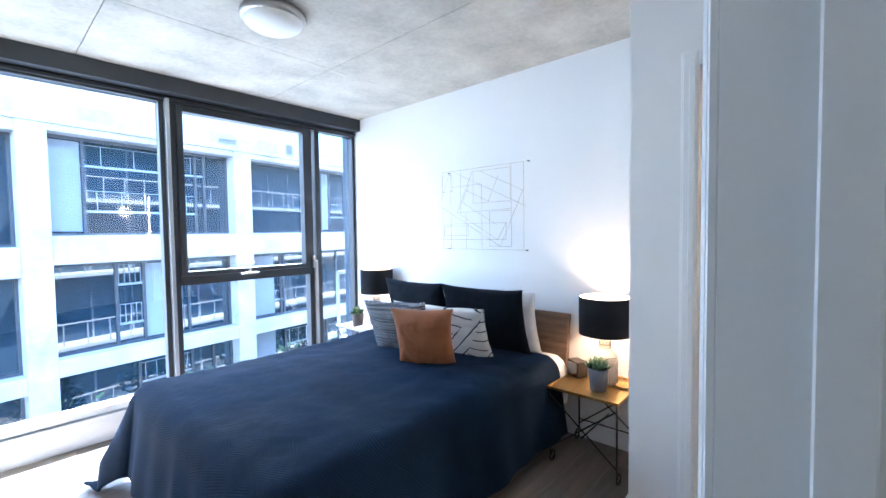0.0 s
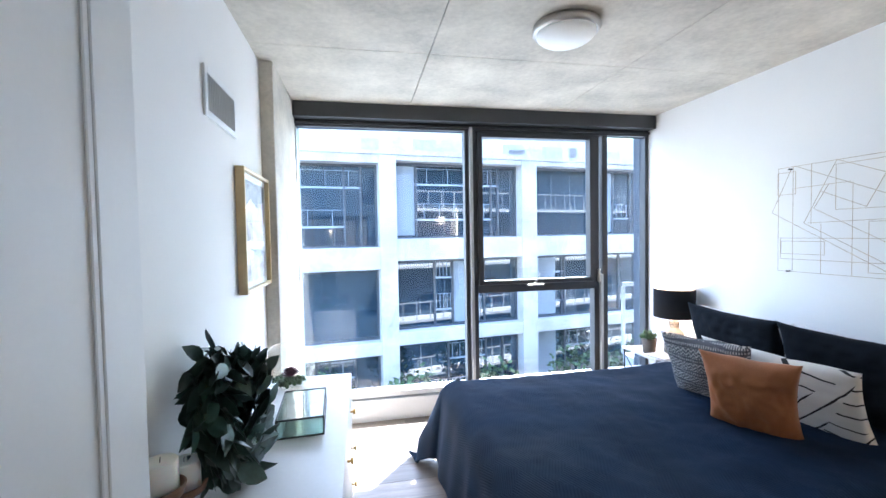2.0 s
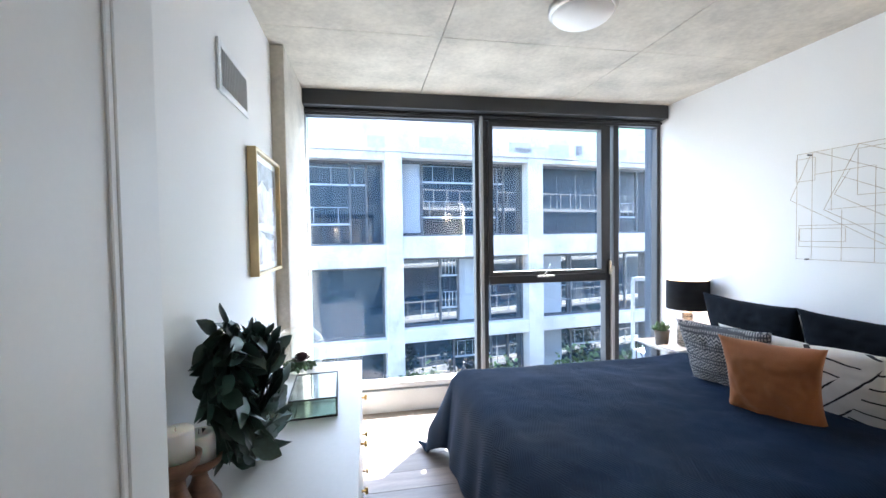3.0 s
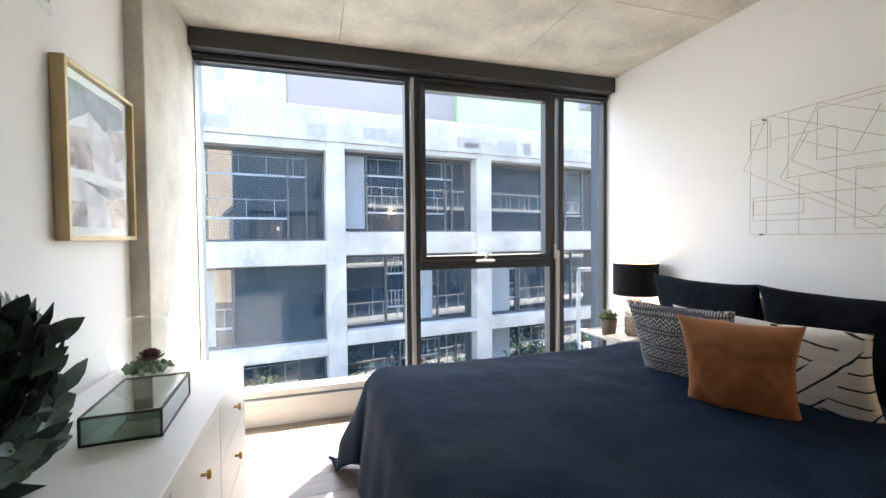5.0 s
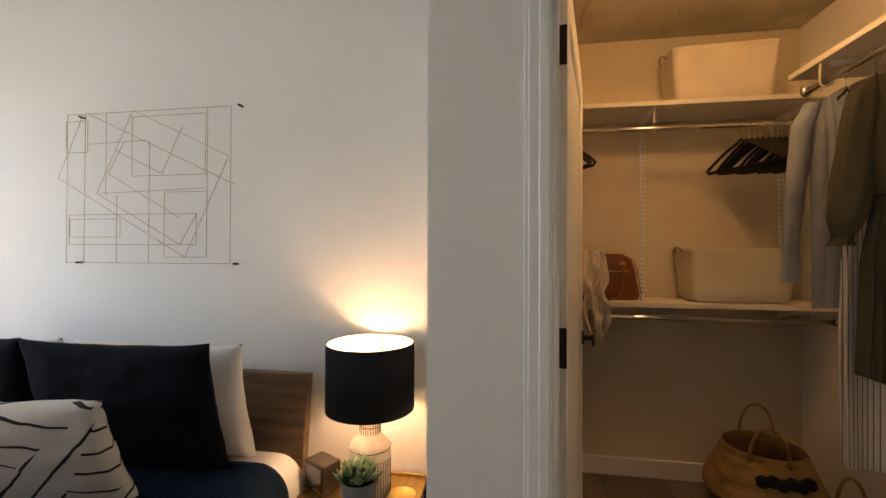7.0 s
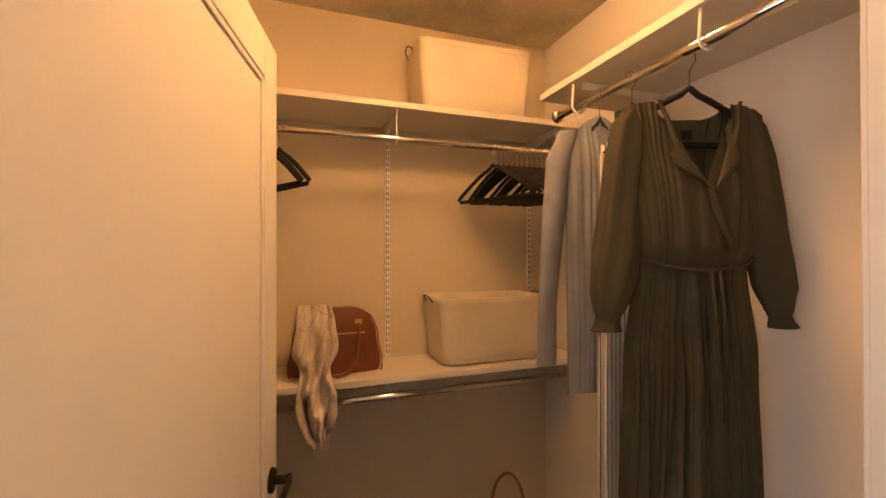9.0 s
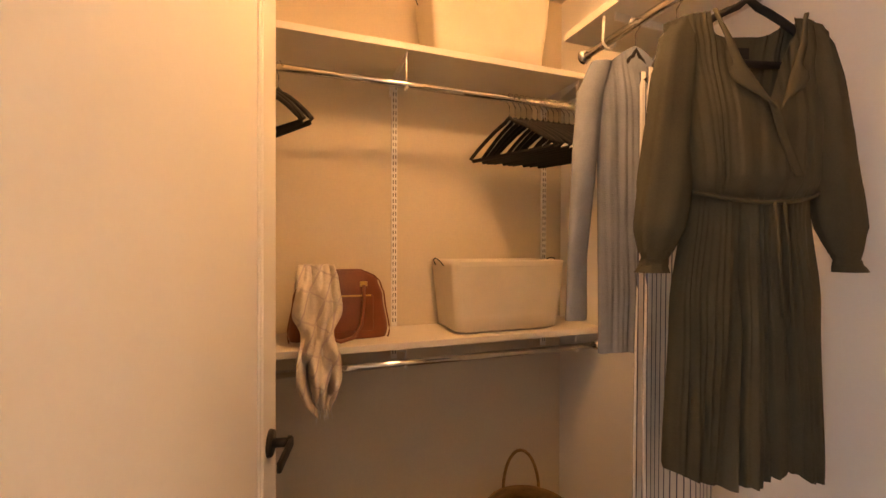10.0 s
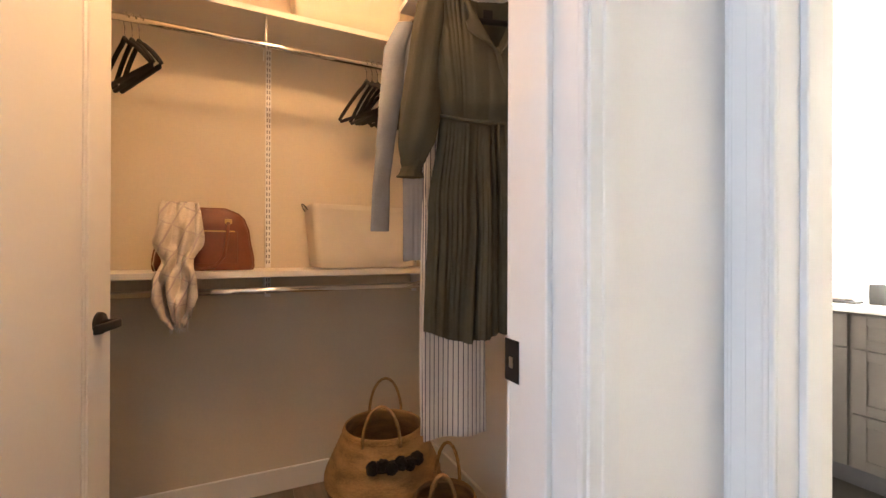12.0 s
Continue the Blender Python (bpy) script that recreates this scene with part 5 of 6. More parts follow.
def stripes(m, period, width, axis, colour, turn=0.0):
    n, l = m.node_tree.nodes, m.node_tree.links
    b = n["Principled BSDF"]
    src = b.inputs["Base Color"].links[0].from_socket
    co, sep, pp, lt, mx = n.new("ShaderNodeTexCoord"), n.new("ShaderNodeSeparateXYZ"), n.new("ShaderNodeMath"), n.new("ShaderNodeMath"), n.new("ShaderNodeMix")
    pp.operation, lt.operation, mx.data_type = "PINGPONG", "LESS_THAN", "RGBA"
    pp.inputs[1].default_value, lt.inputs[1].default_value = period / 2, width / 2
    mp, nz, ad = n.new("ShaderNodeMapping"), n.new("ShaderNodeTexNoise"), n.new("ShaderNodeMath")
    mp.inputs["Rotation"].default_value[1] = radians(turn)
    nz.inputs["Scale"].default_value = 7
    ad.operation = "MULTIPLY_ADD"
    ad.inputs[1].default_value = 0.025 if turn else 0.0
    l.new(co.outputs["Object"], mp.inputs[0]), l.new(mp.outputs[0], sep.inputs[0]), l.new(co.outputs["Object"], nz.inputs[0])
    l.new(nz.outputs["Fac"], ad.inputs[0]), l.new(sep.outputs[axis], ad.inputs[2]), l.new(ad.outputs[0], pp.inputs[0]), l.new(pp.outputs[0], lt.inputs[0])
    l.new(lt.outputs[0], mx.inputs[0]), l.new(src, mx.inputs[6])
    mx.inputs[7].default_value = (*colour, 1)
    l.new(mx.outputs[2], b.inputs["Base Color"])
    return m


stripes(PINSTRIPE, 0.0155, 0.0030, 0, (0.07, 0.08, 0.12))
trousers = thing("trousers", "white trousers with dark pinstripes hanging folded", "trousers", pose(3.644, RY, RZ, 0, 0, -99))
for y in (-0.014, 0.014):
    bm = grid(bmesh.new(), 30, 50, lambda u, v, y=y: ((2 * u - 1) * (0.100 + 0.008 * v) + 0.008 + 0.004 * math.sin(v * 7), y + 0.008 * math.sin(u * 9 + y * 90) * (0.4 + v), -0.19 - v * 1.297))
    leg = part("trouser_leg", bm, PINSTRIPE, trousers, smooth=True)
    sol = leg.modifiers.new("thick", "SOLIDIFY")
    sol.thickness = 0.006
hanger(pose(3.644, RY, RZ, 0, 0, -99), "black velvet hanger holding the trousers", 0.075)


# ---- bins, bag, scarf ----
def canvas_bin(m, label):
    """A tapered soft canvas bin with wire handle loops; origin at its base, its long side along y."""
    t = thing("storage_bin", label, "storage bin", m, "cream canvas bins")
    l, d, h, th = 0.258, 0.138, 0.29, 0.006
    bm = bmesh.new()

    def ring(hl, hd, z, r=0.03, wob=0.0):
        out = []
        for cx, cy, a0 in ((hd - r, hl - r, 0), (-hd + r, hl - r, 90), (-hd + r, -hl + r, 180), (hd - r, -hl + r, 270)):
            for k in range(6):
                a = radians(a0 + 18 * k)
                out.append((cx + r * math.cos(a), cy + r * math.sin(a), z))
        return [bm.verts.new((x + wob * noise.noise(Vector((x * 9, y * 9, z * 9))), y, q)) for x, y, q in out]
    levels = [ring(l * 0.83 - 0.02, d * 0.80 - 0.01, 0.001), ring(l * 0.90, d * 0.88, 0.012)]
    levels += [ring(l * (0.90 + 0.10 * q), d * (0.88 + 0.12 * q), 0.012 + (h - 0.012) * q, wob=0.014 * math.sin(math.pi * q)) for q in (0.2, 0.4, 0.6, 0.8, 0.93, 1.0)]
    levels += [ring(l - th, d - th, h), ring(l - th - 0.002, d - th - 0.002, h - 0.03), ring(l * 0.86 - th, d * 0.83 - th, 0.02)]
    n = len(levels[0])
    for a, b in zip(levels, levels[1:]):
        for i in range(n):
            bm.faces.new((a[i], a[(i + 1) % n], b[(i + 1) % n], b[i]))
    bm.faces.new(levels[0][::-1]), bm.faces.new(levels[-1])
    part("body", bm, CANVAS, t, smooth=True)
    for s in (-1, 1):
        loop = [(0.05 * math.cos(a) * 1.0, s * (l + 0.004 + 0.02 * math.sin(a)), h - 0.022 + 0.05 * math.sin(a) * 0.6) for a in (0, 0.5, 1.0, 1.57, 2.1, 2.6, 3.14)]
        part("wire_handle", tube(bmesh.new(), loop, 0.0025, 6), IRON, t, "dark wire handle", True)
    for sx in (-1, 1):
        part("rim_band", boxbm(sx * d - 0.0015, sx * d + 0.0015, -l + 0.03, l - 0.03, h - 0.024, h - 0.002, bevel=0.001, seg=1), CANVAS, t, "stitched rim band")
    return t


cb = canvas_bin(pose(4.468, -0.509, S1 + 0.001), "cream canvas storage bin on the closet shelf")
copy_thing(cb, pose(4.457, -0.425, S2 + 0.001, 0, 0, -3))

bag = thing("handbag", "cognac brown leather handbag on the closet shelf", "handbag", pose(4.473, 0.158, S1 + 0.001, 0, 0, 90))


def bag_outline(q, grow=0.0):
    """Half-width by height for the bag's domed outline."""
    return ramp(q, (0, 0.178), (0.1, 0.184), (0.6, 0.165), (0.86, 0.145), (0.95, 0.115), (1.0, 0.075)) + grow


bm = bmesh.new()
rings = []
for k in range(25):
    q = k / 24
    w, dd = bag_outline(q), ramp(q, (0, 0.060), (0.12, 0.066), (0.7, 0.052), (1, 0.034))
    ring = []
    for j in range(36):
        a = 2 * math.pi * j / 36
        c, s = math.cos(a), math.sin(a)
        ring.append(bm.verts.new((math.copysign(abs(c) ** 0.45, c) * w, math.copysign(abs(s) ** 0.55, s) * dd, 0.258 * q)))
    rings.append(ring)
for a, b in zip(rings, rings[1:]):
    for j in range(36):
        bm.faces.new((a[j], a[(j + 1) % 36], b[(j + 1) % 36], b[j]))
bm.faces.new(rings[0][::-1]), bm.faces.new(rings[-1])
part("body", bm, BAGLEATHER, bag, smooth=True)
part("pocket", boxbm(-0.12, 0.125, 0.060, 0.070, 0.03, 0.165, bevel=0.004), BAGLEATHER, bag, "front zip pocket", True)
part("zip", boxbm(-0.11, 0.115, 0.0700, 0.0725, 0.160, 0.166), BRASS, bag, "brass zip")
part("piping", tube(bmesh.new(), [(bag_outline(q) * s, 0.052, 0.258 * q) for s, q in [(-1, k / 12) for k in range(13)] + [(1, 1 - k / 12) for k in range(13)]], 0.003, 6), BAGLEATHER, bag, "leather piping", True)
for s in (-1, 1):
    part("buckle", boxbm(s * 0.085 - 0.014, s * 0.085 + 0.014, 0.050, 0.060, 0.195, 0.215, bevel=0.003), BRASS, bag, "brass buckle")
strap = [(-0.085, 0.064, 0.20), (-0.082, 0.082, 0.14), (-0.070, 0.10, 0.06), (-0.040, 0.115, 0.018), (0.005, 0.12, 0.008), (0.050, 0.112, 0.022), (0.074, 0.098, 0.07), (0.083, 0.082, 0.14), (0.085, 0.064, 0.20)]
part("handle", tube(bmesh.new(), strap, 0.007, 10), BAGLEATHER, bag, "rolled leather handle", True)

PLAID = stripes(stripes(mat("plaid_scarf", (0.66, 0.60, 0.53), 0.95, vary=0.14, scale=14, fine=160, bump=0.2), 0.052, 0.006, 0, (0.46, 0.40, 0.40), 24), 0.085, 0.006, 2, (0.50, 0.44, 0.42), 24)
sc = thing("scarf", "cream plaid scarf draped over the handbag", "scarf", pose(4.473, 0.247, S1, 0, 0, 90))


def scarf_line(v):
    """Path from behind the bag over its top and down in front of the shelf: forward and height."""
    pts = [(-0.03, 0.15), (0.0, 0.255), (0.045, 0.265), (0.085, 0.20), (0.12, 0.10), (0.155, 0.035), (0.185, -0.02), (0.194, -0.08), (0.197, -0.15), (0.190, -0.205)]
    t = v * (len(pts) - 1)
    i = min(int(t), len(pts) - 2)
    q = t - i
    return [pts[i][k] + (pts[i + 1][k] - pts[i][k]) * q for k in (0, 1)]


def scarf_point(u, v):
    f, z = scarf_line(v)
    w = ramp(v, (0, 0.055), (0.2, 0.060), (0.42, 0.082), (0.58, 0.054), (0.78, 0.074), (0.92, 0.050), (1.0, 0.026)) * (1 + 0.05 * math.sin(v * 31))
    a = 2 * u - 1
    gather = 0.024 * math.sin(a * 6 + v * 9) + 0.011 * math.sin(a * 13 - v * 17) + 0.045 * noise.noise(Vector((a * 3, v * 8, 2)))
    x = a * w - 0.01 * math.sin(v * 6) - 0.035 * (v - 0.4)
    return (x, f + 0.012 + gather * (0.4 + 0.8 * v), z + 0.012 + (0.012 * math.sin(a * 13) if v > 0.97 else 0))


scf = part("cloth", grid(bmesh.new(), 44, 90, scarf_point), PLAID, sc, smooth=True)
sol = scf.modifiers.new("thick", "SOLIDIFY")
sol.thickness = 0.004
bm = bmesh.new()
for k in range(40):
    p = Vector(scarf_point(k / 39, 1.0))
    tube(bm, [p, p + Vector((rng.uniform(-0.004, 0.004), rng.uniform(-0.004, 0.004), -0.014 - rng.uniform(0, 0.008)))], 0.0012, 4)
part("fringe", bm, LINEN, sc, "short fringe", kind="stuff")


# ---- baskets and tote on the closet floor ----
def belly_basket(m, r, h, poms, label):
    """A seagrass belly basket: wide middle, narrow mouth, twisted handles and black pompons."""
    t = thing("basket", label, "basket", m, "seagrass baskets")
    prof = [(0.001, 0.004), (r * 0.72, 0), (r * 0.86, h * 0.12), (r * 1.0, h * 0.42), (r * 0.98, h * 0.5), (r * 0.70, h * 0.92), (r * 0.67, h), (r * 0.645, h), (r * 0.67, h * 0.9), (r * 0.93, h * 0.5), (r * 0.8, h * 0.14), (0.001, 0.02)]
    dense = []
    for (ra, za), (rb, zb) in zip(prof, prof[1:]):
        n = max(1, int(math.hypot(rb - ra, zb - za) / 0.011))
        dense += [(ra + (rb - ra) * k / n + (0.0022 if k % 2 else 0), za + (zb - za) * k / n) for k in range(n)]
    cut = next(k for k, (rr, z) in enumerate(dense) if z > h * 0.40)
    part("woven_body", lathe(bmesh.new(), dense[cut - 1:] + [prof[-1]], 64), SEAGRASS, t, smooth=True)
    part("woven_base", lathe(bmesh.new(), dense[:cut], 64), DARKGRASS, t, "darker brown woven base", True)
    braid = [(r * 0.685 * math.cos(a), r * 0.685 * math.sin(a), h - 0.02 + 0.004 * math.sin(a * 40)) for a in (2 * math.pi * k / 120 for k in range(120))]
    part("rim_braid", tube(bmesh.new(), braid, 0.005, 6, True), SEAGRASS, t, "braided rim", True)
    for s in (-1, 1):
        hp = [(s * r * (0.68 + 0.05 * math.sin(a)), r * 0.30 * math.cos(a), h - 0.03 + (0.15 + 0.1 * r) * math.sin(a)) for a in (math.pi * k / 14 for k in range(15))]
        part("handle", tube(bmesh.new(), hp, 0.007, 8), SEAGRASS, t, "twisted seagrass handle", True)
    prng = random.Random(int(r * 1000))
    for k in range(poms):
        a = 3.0 + k * 0.17
        c = Vector((r * 0.86 * math.cos(a), r * 0.86 * math.sin(a), h * 0.76 + 0.01 * (k % 2)))
        bm = ball(bmesh.new(), c, 0.028, sub=3, jitter=0.0035)
        part("pompon", bm, BLACKFLOCK, t, "black yarn pompon")
    return t


belly_basket(pose(4.284, -0.565, 0.0, 0, 0, -20), 0.262, 0.38, 6, "large natural seagrass basket with black pompons")
belly_basket(pose(3.86, -0.675, 0.0, 0, 0, -30), 0.168, 0.255, 4, "small natural seagrass basket with black pompons")
tote = thing("tote_bag", "white tote bag with dark piping against the wall", "bag", pose(3.42, -0.84, 0.0, 6, 0, 8))
TOTE = mat("white_canvas", (0.74, 0.73, 0.72), 0.85, vary=0.05, fine=200, bump=0.06)
bm = grid(bmesh.new(), 20, 24, lambda u, v: ((2 * u - 1) * (0.20 - 0.07 * v ** 3), -0.06 * math.sin(math.pi * min(1, u * 1.0)) ** 0.5 * (1 - 0.55 * v), 0.002 + v * 0.53))
grid(bm, 20, 24, lambda u, v: ((2 * u - 1) * (0.20 - 0.07 * v ** 3), 0.06 * math.sin(math.pi * min(1, u * 1.0)) ** 0.5 * (1 - 0.55 * v), 0.002 + v * 0.53))
bmesh.ops.remove_doubles(bm, verts=bm.verts, dist=0.002)
part("body", bm, TOTE, tote, smooth=True)
part("piping", tube(bmesh.new(), [(s * (0.20 - 0.07 * v ** 3) * 0.93, 0.035, 0.004 + v * 0.53) for s, v in [(-1, k / 10) for k in range(11)] + [(1, 1 - k / 10) for k in range(11)]], 0.004, 6), IRON, tote, "dark piping", True)

cll = thing("closet_light", "flush ceiling light with nickel rim in the closet, lit", "ceiling light", pose(3.58, -0.12, H))
GLOW = bpy.data.materials.new("lit_opal")
GLOW.use_nodes = True
GLOW.node_tree.nodes["Principled BSDF"].inputs["Emission Color"].default_value = (1.0, 0.55, 0.22, 1)
GLOW.node_tree.nodes["Principled BSDF"].inputs["Emission Strength"].default_value = 3.0
part("rim", lathe(bmesh.new(), [(0.02, 0), (0.150, 0), (0.168, -0.012), (0.172, -0.035), (0.160, -0.05), (0.150, -0.05)], 48), NICKEL, cll, "brushed nickel rim", True)
gl = part("dome", lathe(bmesh.new(), [(0.152, -0.046)] + [(0.152 * math.cos(t), -0.046 - 0.062 * math.sin(t)) for t in [0.1 * k for k in range(1, 16)]] + [(0.001, -0.108)], 48), GLOW, cll, "lit opal glass dome", True)
gl.visible_shadow = False

# ---- bathroom seen past the closet ----
VY = -2.677
van = thing("vanity", "grey-brown shaker bathroom vanity", "cabinet", pose(0, 0, 0))
part("carcass", boxbm(2.888, 4.043, -3.276, VY - 0.02, 0.11, 0.871), GREYCAB, van)
part("toe_kick", boxbm(2.888, 4.043, -3.255, VY - 0.08, 0, 0.11), GREYPOT, van, "dark toe kick")


def shaker(x0, x1, z0, z1, nm):
    bm = boxbm(x0, x1, VY - 0.02, VY - 0.01, z0, z1)
    for a, b, c, d in ((x0, x0 + 0.055, z0, z1), (x1 - 0.055, x1, z0, z1), (x0 + 0.055, x1 - 0.055, z0, z0 + 0.05), (x0 + 0.055, x1 - 0.055, z1 - 0.05, z1)):
        box(bm, a, b, VY - 0.0105, VY, c, d, bevel=0.0015, seg=1)
    p = part(nm, bm, GREYCAB, van)
    part("pull", tube(bmesh.new(), [((x0 + x1) / 2 - 0.06, VY + 0.02, z1 - 0.025), ((x0 + x1) / 2 + 0.06, VY + 0.02, z1 - 0.025)], 0.005, 8), NICKEL, p, "nickel bar pull", True)


for z0, z1 in ((0.116, 0.378), (0.383, 0.693), (0.698, 0.861)):
    shaker(3.003, 3.439, z0, z1, "drawer")
shaker(3.455, 4.032, 0.698, 0.861, "drawer")
shaker(3.455, 4.032, 0.116, 0.693, "door")
tagged(part("countertop", boxbm(2.867, 4.043, -3.287, VY + 0.02, 0.874, 0.903, bevel=0.003), OPAL), "white stone bathroom countertop", "countertop")
mir = thing("backlit_mirror", "tall backlit bathroom mirror glowing at its edge", "mirror", pose(0, 0, 0))
LIT = bpy.data.materials.new("light_strip")
LIT.use_nodes = True
LIT.node_tree.nodes["Principled BSDF"].inputs["Emission Color"].default_value = (1.0, 0.86, 0.66, 1)
LIT.node_tree.nodes["Principled BSDF"].inputs["Emission Strength"].default_value = 4
part("light_panel", boxbm(3.339, 3.591, -3.281, -3.255, 1.029, 2.31, bevel=0.004), LIT, mir, "lit frosted light panel")
part("glass", boxbm(3.602, 4.011, -3.281, -3.26, 1.029, 2.31), MIRROR, mir, "mirror glass")
soap = thing("soap_dish", "bar of soap on a dark dish by the basin", "soap dish", pose(3.528, -2.814, 0.903))
part("dish", boxbm(-0.07, 0.07, -0.045, 0.045, 0, 0.016, bevel=0.005), GREYPOT, soap)
part("soap", boxbm(-0.055, 0.055, -0.033, 0.033, 0.016, 0.055, bevel=0.012, seg=3), WAX, soap, "cream soap bar", True)
for x, s in ((3.633, 0.05), (3.402, 0.035)):
    cup = thing("bath_cup", "dark square cup on the bathroom counter", "cup", pose(x, -2.877, 0.903))
    part("body", boxbm(-s, s, -s, s, 0, 0.105, bevel=0.006), GREYPOT, cup)

# fixture added to go with the hall's fill lamp; never in view
hl = thing("hall_light", "unseen flush ceiling light with nickel rim added to fill the hall", "ceiling light", pose(0.84, -0.788, H))
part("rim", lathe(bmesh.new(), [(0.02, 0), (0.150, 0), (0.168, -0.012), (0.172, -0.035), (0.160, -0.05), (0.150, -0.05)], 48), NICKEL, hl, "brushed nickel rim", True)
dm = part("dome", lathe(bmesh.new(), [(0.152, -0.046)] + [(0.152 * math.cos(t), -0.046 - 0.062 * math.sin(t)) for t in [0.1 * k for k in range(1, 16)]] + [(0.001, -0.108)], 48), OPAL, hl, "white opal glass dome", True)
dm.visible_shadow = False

# ---- outside ----
CLADDING = mat("blue_grey_cladding", (0.05, 0.075, 0.105), 0.4, vary=0.2, scale=0.7, fine=8, bump=0.02)
BALC = mat("balcony_concrete", (0.42, 0.44, 0.46), 0.8, vary=0.1, scale=2, fine=20)
tagged(part("ground", boxbm(-400, 400, -400, 800, -7.3, -7.0), ASPHALT), "grey street surface below", kind="structure")
tagged(part("building_exterior", boxbm(-0.32, 0.312, 4.053, 4.2, -7, 9), CLADDING), "dark cladding of the apartment building", kind="structure")
tagged(part("building_exterior", boxbm(3.539, 26, 4.053, 4.2, -7, 9), CLADDING), "dark cladding of the apartment building", kind="structure")
tagged(part("building_exterior", boxbm(0.312, 3.539, 4.074, 4.2, H, 9), CLADDING), "dark cladding of the apartment building", kind="structure")
tagged(part("building_exterior", boxbm(0.312, 3.539, 4.074, 4.2, -7, 0), CLADDING), "dark cladding of the apartment building", kind="structure")

xa, xb = 4.2, 23.0
for z in (-6.1, -3.1, -0.2, 2.85, 5.8):
    bal = thing("balcony", "pale concrete balcony with a thin metal rail", "balcony", pose(0, 0, z), "balconies of the building")
    part("slab", boxbm(xa, xb, 4.2, 5.355, 0, 0.16, bevel=0.01, seg=1), BALC, bal)
    part("rail", boxbm(xa, xb, 5.324, 5.355, 1.05, 1.10), BALC, bal)
    for k in range(25):
        x = xa + (xb - xa) * k / 24
        part("post", boxbm(x - 0.02, x + 0.02, 5.324, 5.355, 0.16, 1.05), BALC, bal)
    for k in range(12):
        x = xa + 0.6 + (xb - xa) * k / 12
        part("door_frame", boxbm(x, x + 0.07, 4.2, 4.23, 0.16, 2.5), BALC, bal, "pale balcony door frame")
across = thing("apartment_building", "pale concrete apartment building across the street", "building", pose(0.44, 12.9, 0, 0, 0, 7.03))
ROWS_Z = ((1.47, 3.84), (-1.40, 0.80), (-4.3, -1.80))
BAYS = ((-9.5, -4.2), (-3.6, 0.95), (1.47, 5.72), (6.28, 11.05), (11.6, 16.2))
BEIGE = mat("beige_stone", (0.55, 0.47, 0.37), 0.85, vary=0.12, scale=0.5, fine=6)
FRAME = mat("window_frame_grey", (0.10, 0.11, 0.125), 0.5, 0.3, vary=0.1)
BLIND = mat("grey_blind", (0.30, 0.34, 0.38), 0.8, vary=0.06)
PATCH = mat("repair_mortar", (0.44, 0.43, 0.42), 0.9, vary=0.1)
# flat tone for balcony reflections modelled on the facade windows
REFLECTED = mat("reflected_balcony_grey", (0.33, 0.36, 0.40), 0.8, vary=0.08)


def piece(nm, u0, u1, d0, d1, z0, z1, m, parent, label=""):
    return part(nm, boxbm(u0, u1, d0, d1, z0, z1, bevel=0.01, seg=1), m, parent, label)


for b0, b1 in zip((-10.2,) + tuple(b[1] for b in BAYS), tuple(b[0] for b in BAYS) + (16.9,)):
    piece("pier", b0, b1, 0, 0.9, -7, 4.0, FACADE, across, "patched concrete pier")
wrng = random.Random(77)
for i, (u0, u1) in enumerate(BAYS):
    shift = -0.24 if i == 1 else 0.0
    zs = [-7.0] + [z for r in ROWS_Z[::-1] for z in (r[0] + shift, r[1] + (shift if i == 1 and r[0] < 0 else (-0.10 if i == 1 else 0)))] + [4.0]
    for za, zb in zip(zs[::2], zs[1::2]):
        piece("spandrel", u0, u1, 0.02, 0.9, za, zb, FACADE, across, "concrete spandrel")
    for za, zb in zip(zs[1::2], zs[2::2]):
        w = part("window", boxbm(u0, u1, 0.42, 0.50, za, za + 0.06), FRAME, across, "dark framed window")
        part("pane", boxbm(u0, u1, 0.47, 0.49, za, zb), DARKGLASS, w, "dark reflecting glass")
        part("frame", boxbm(u0, u1, 0.40, 0.47, zb - 0.08, zb), FRAME, w)
        cuts = [u0 + 0.03] + sorted(wrng.uniform(u0 + 0.4, u1 - 0.4) for _ in range(3)) + [u1 - 0.03]
        for c in cuts:
            part("mullion", boxbm(c - 0.03, c + 0.03, 0.42, 0.468, za + 0.06, zb - 0.08), FRAME, w)
        # reflected balconies modelled as thin slabs, posts and rails in front of the pane
        for q in (0.25, 0.72):
            zz = za + (zb - za) * q
            a, b = cuts[wrng.randrange(0, 2)], cuts[wrng.randrange(2, 4)]
            part("reflected_slab", boxbm(a, b, 0.455, 0.4695, zz - 0.03, zz + 0.03), REFLECTED, w, "pale bar imitating a balcony slab's reflection in the glass")
            for k in range(5):
                uu = a + (b - a) * (k + 0.5) / 5
                part("reflected_post", boxbm(uu - 0.008, uu + 0.008, 0.46, 0.4695, zz + 0.04, zz + 0.5), REFLECTED, w)
            part("rail", boxbm(a, b, 0.46, 0.4695, zz + 0.5, zz + 0.515), REFLECTED, w)
        if wrng.random() < 0.7:
            k = wrng.randrange(0, 3)
            part("blind", boxbm(cuts[k] + 0.05, cuts[k] + 0.05 + min(0.9, cuts[k + 1] - cuts[k] - 0.1), 0.462, 0.4695, za + 0.1, zb - 0.1), BLIND, w, "pale drawn blind")
piece("parapet", -10.2, 16.9, -0.03, 0.9, 4.0, 4.92, FACADE, across, "patched concrete parapet")
part("roof", boxbm(-10.2, 16.9, 0.9, 14, 3.6, 4.3), TARP, across)
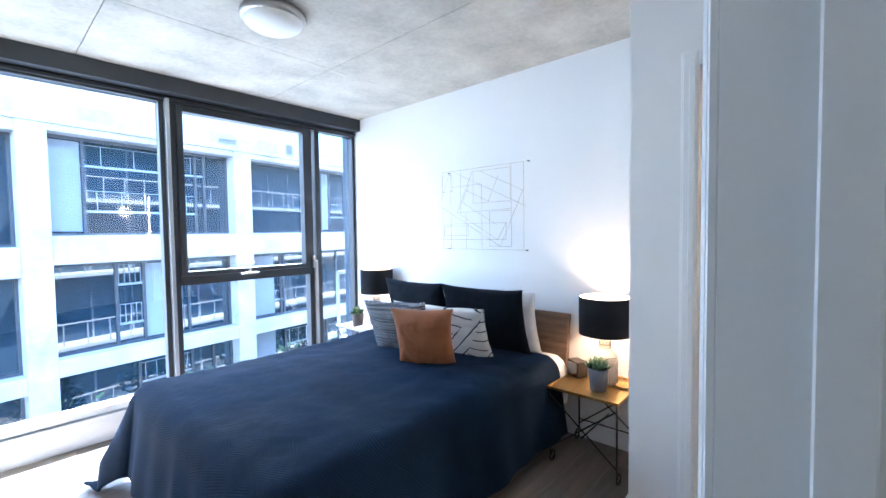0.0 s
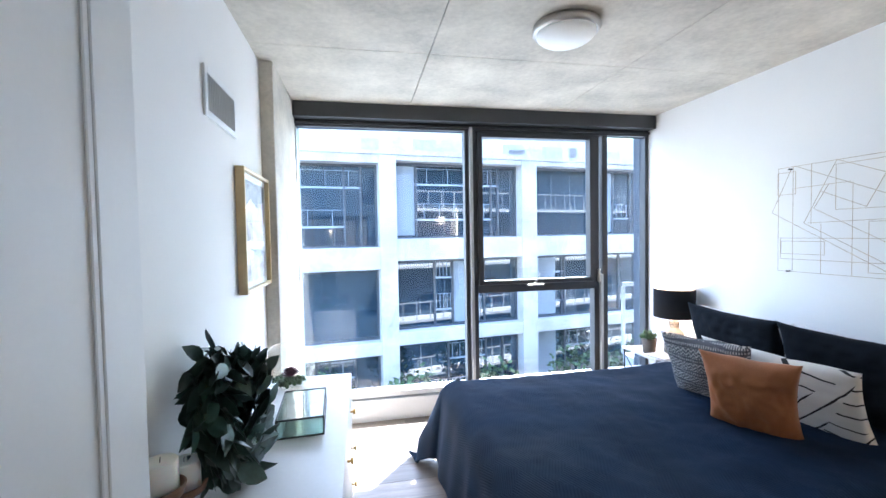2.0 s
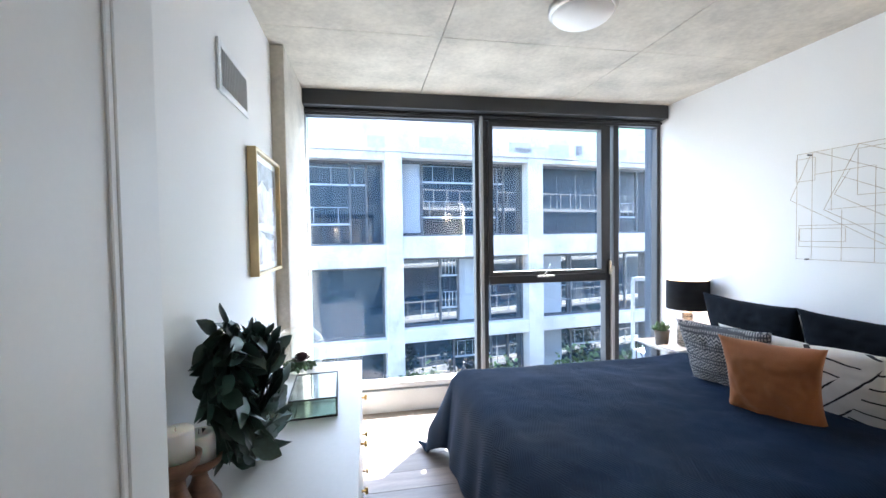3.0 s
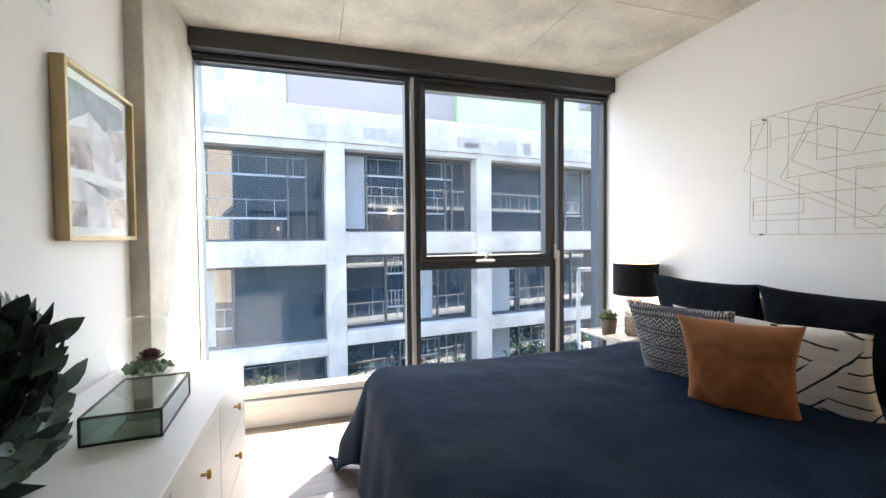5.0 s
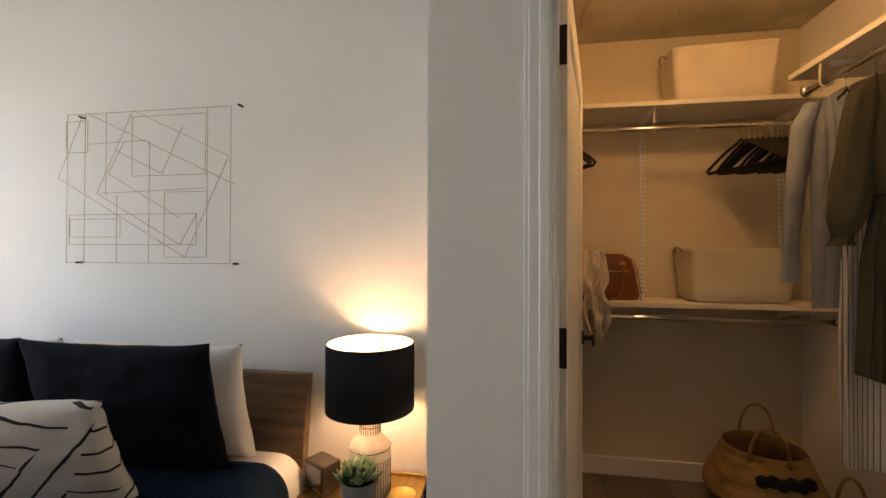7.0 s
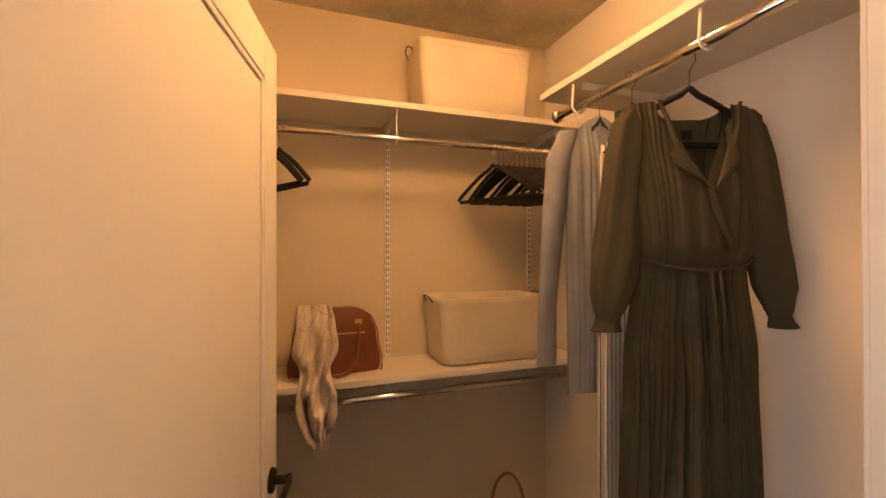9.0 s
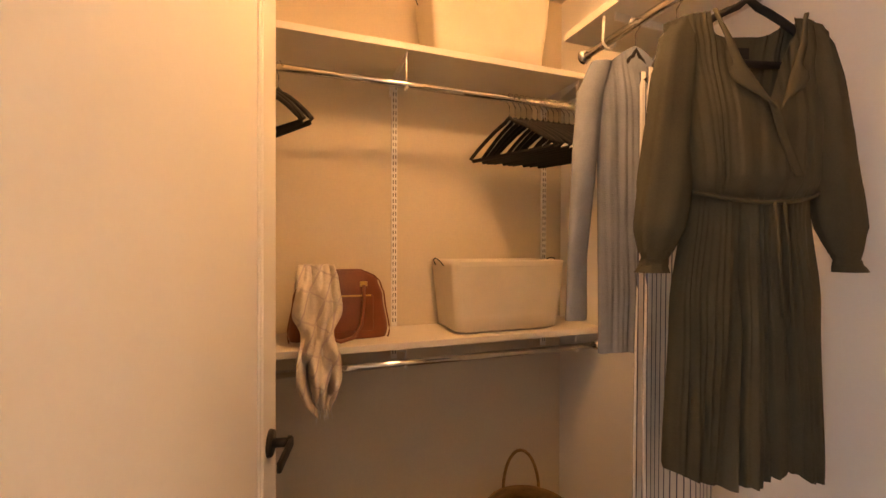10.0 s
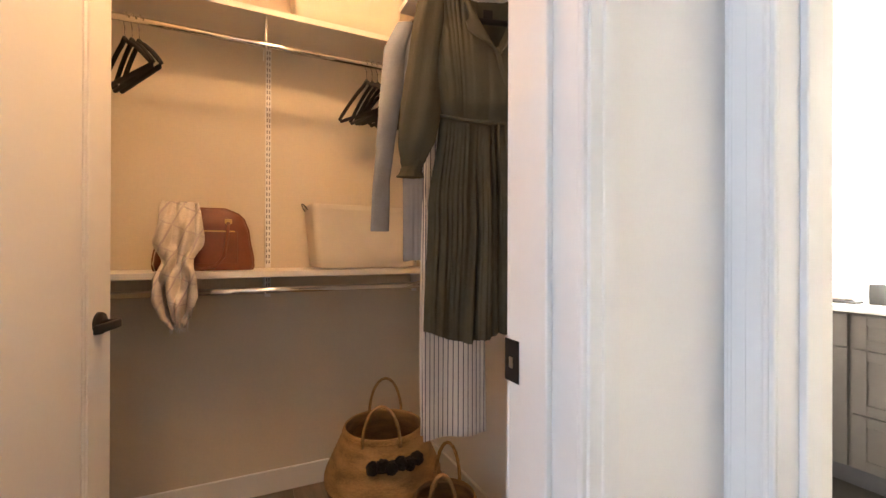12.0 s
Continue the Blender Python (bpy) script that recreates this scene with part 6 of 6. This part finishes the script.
for k in range(22):
    u = -6 + wrng.uniform(0, 20)
    part("patch", boxbm(u, u + wrng.uniform(0.25, 0.8), -0.036, -0.031, 4.05 + wrng.uniform(0, 0.3), 4.3 + wrng.uniform(0, 0.25)), PATCH, across, "grey repair patch")
part("penthouse_wall", boxbm(0.3, 7.4, 5.0, 12, 4.3, 10), TARP, across, "grey membrane wall on the roof")
part("sheathing", boxbm(7.4, 22, 4.8, 12, 4.3, 10.5), GREENSHEET, across, "green sheathing under construction")
part("sheathing", boxbm(-0.2, 0.25, 4.9, 5.1, 5.6, 8), GREENSHEET, across, "green sheathing strip")
part("roof_rail", boxbm(0.3, 7.4, 3.4, 3.46, 5.65, 5.72), TRIM, across, "white roof rail")
far = thing("far_building", "pale stone building beyond the rooftop", "building", pose(-14, 40, 0, 0, 0, 5))
part("wall", boxbm(-14, 14, 0, 8, -7, 19), FACADE, far)
for i in range(8):
    for j in range(4):
        part("window", boxbm(-12 + i * 3.2, -11.3 + i * 3.2, -0.05, 0.02, 4 + j * 3.6, 5.5 + j * 3.6), BLIND, far)
lowr = thing("pitched_roof_house", "grey hipped roof of a neighbouring house", "building", pose(-6.8, 20.5, 4.2))
bm = bmesh.new()
vs = [bm.verts.new(p) for p in ((-4, -3, 0), (4, -3, 0), (4, 3, 0), (-4, 3, 0), (-2.5, 0, 2.6), (1.2, 0, 2.6))]
for f in ((0, 1, 5, 4), (1, 2, 5), (2, 3, 4, 5), (3, 0, 4), (0, 3, 2, 1)):
    bm.faces.new([vs[i] for i in f])
part("roof", bm, TARP, lowr)
part("wall", boxbm(-3.8, 3.8, -2.8, 2.8, -11.2, 0), FACADE, lowr)

stone = thing("stone_building", "beige stone apartment building across the side street", "building", pose(-6, -48, -7))
part("wall", boxbm(-14, 6, 0, 10, 0, 13.5), BEIGE, stone)
part("tower", boxbm(6, 12, 2, 12, 0, 21), BEIGE, stone, "pale taller tower")
part("cornice", boxbm(-14.2, 6.2, -0.2, 10.2, 13.5, 14), BEIGE, stone)
for i in range(8):
    for j in range(4):
        part("window", boxbm(-12.8 + i * 2.4, -11.6 + i * 2.4, 9.98, 10.05, 1.2 + j * 3.1, 3.0 + j * 3.1), FRAME, stone)
SHRUB = island_tint(mat("street_shrub", (0.07, 0.12, 0.045), 0.7, vary=0.3), 0.5)
for k, (u, y, r) in enumerate(((-4.0, -16.0, 2.2), (-1.6, -20.0, 2.4), (-6.5, -22.0, 2.6), (2.2, 12.0, 0.9), (4.6, 12.3, 0.8), (7.6, 12.6, 1.0), (-0.4, 12.2, 0.8), (9.5, 12.9, 0.9))):
    sh = thing("shrub", "leafy green shrub beside the street", "shrub", pose(u, y, -7.0), "street shrubs")
    bm = bmesh.new()
    srng = random.Random(k + 40)
    for _ in range(420):
        d = Vector((srng.gauss(0, 1), srng.gauss(0, 0.7), srng.gauss(0, 1))).normalized() * r * srng.uniform(0.45, 1.0) * (1 + 0.25 * math.sin(k + 5 * srng.random()))
        c = d + Vector((0, 0, 4.0))
        s = Vector((srng.uniform(-1, 1), srng.uniform(-1, 1), srng.uniform(-1, 1))).normalized() * 0.09
        t = s.cross(Vector((srng.uniform(-1, 1), srng.uniform(-1, 1), 1))).normalized() * 0.06
        bm.faces.new([bm.verts.new(p) for p in (c - s, c + t, c + s, c - t)])
    part("crown", bm, SHRUB, sh, "loose green leaves")
    bm = bmesh.new()
    for j in range(5):
        tube(bm, [(0, 0, 0), (0.1 * math.cos(j), 0.1 * math.sin(j), 2.2), (r * 0.5 * math.cos(j * 1.3), r * 0.4 * math.sin(j * 1.3), 4.2)], [0.06, 0.04, 0.012], 6)
    part("trunk", bm, STEM, sh, "slender stems", True)

# ---- floor planks ----
prng = random.Random(3)
shapes = {}


def plank(x0, x1, y):
    """A board with eased edges; boards of one length share a mesh."""
    ln = round(x1 - x0, 2)
    if ln < 0.04:
        return
    if ln not in shapes:
        bm = boxbm(-ln / 2 + 0.001, ln / 2 - 0.001, -0.094, 0.094, -0.012, 0.0, bevel=0.0012, seg=1)
        shapes[ln] = bpy.data.meshes.new("plank")
        bm.to_mesh(shapes[ln])
        bm.free()
        shapes[ln].materials.append(FLOORWOOD)
    p = new("plank", shapes[ln])
    p.location, p.parent = (x0 + ln / 2, y + 0.095, 0), floor_slab


y = -1.155
while y < 3.927 - 0.1:
    west, east = 0.105, 4.673 if y < 0.756 else 3.623
    x = west - prng.uniform(0, 1.0)
    while x < east:
        ln = prng.choice((0.9, 1.4, 1.4, 1.4))
        plank(max(x, west), min(x + ln, east), y)
        x += ln
    y += 0.19
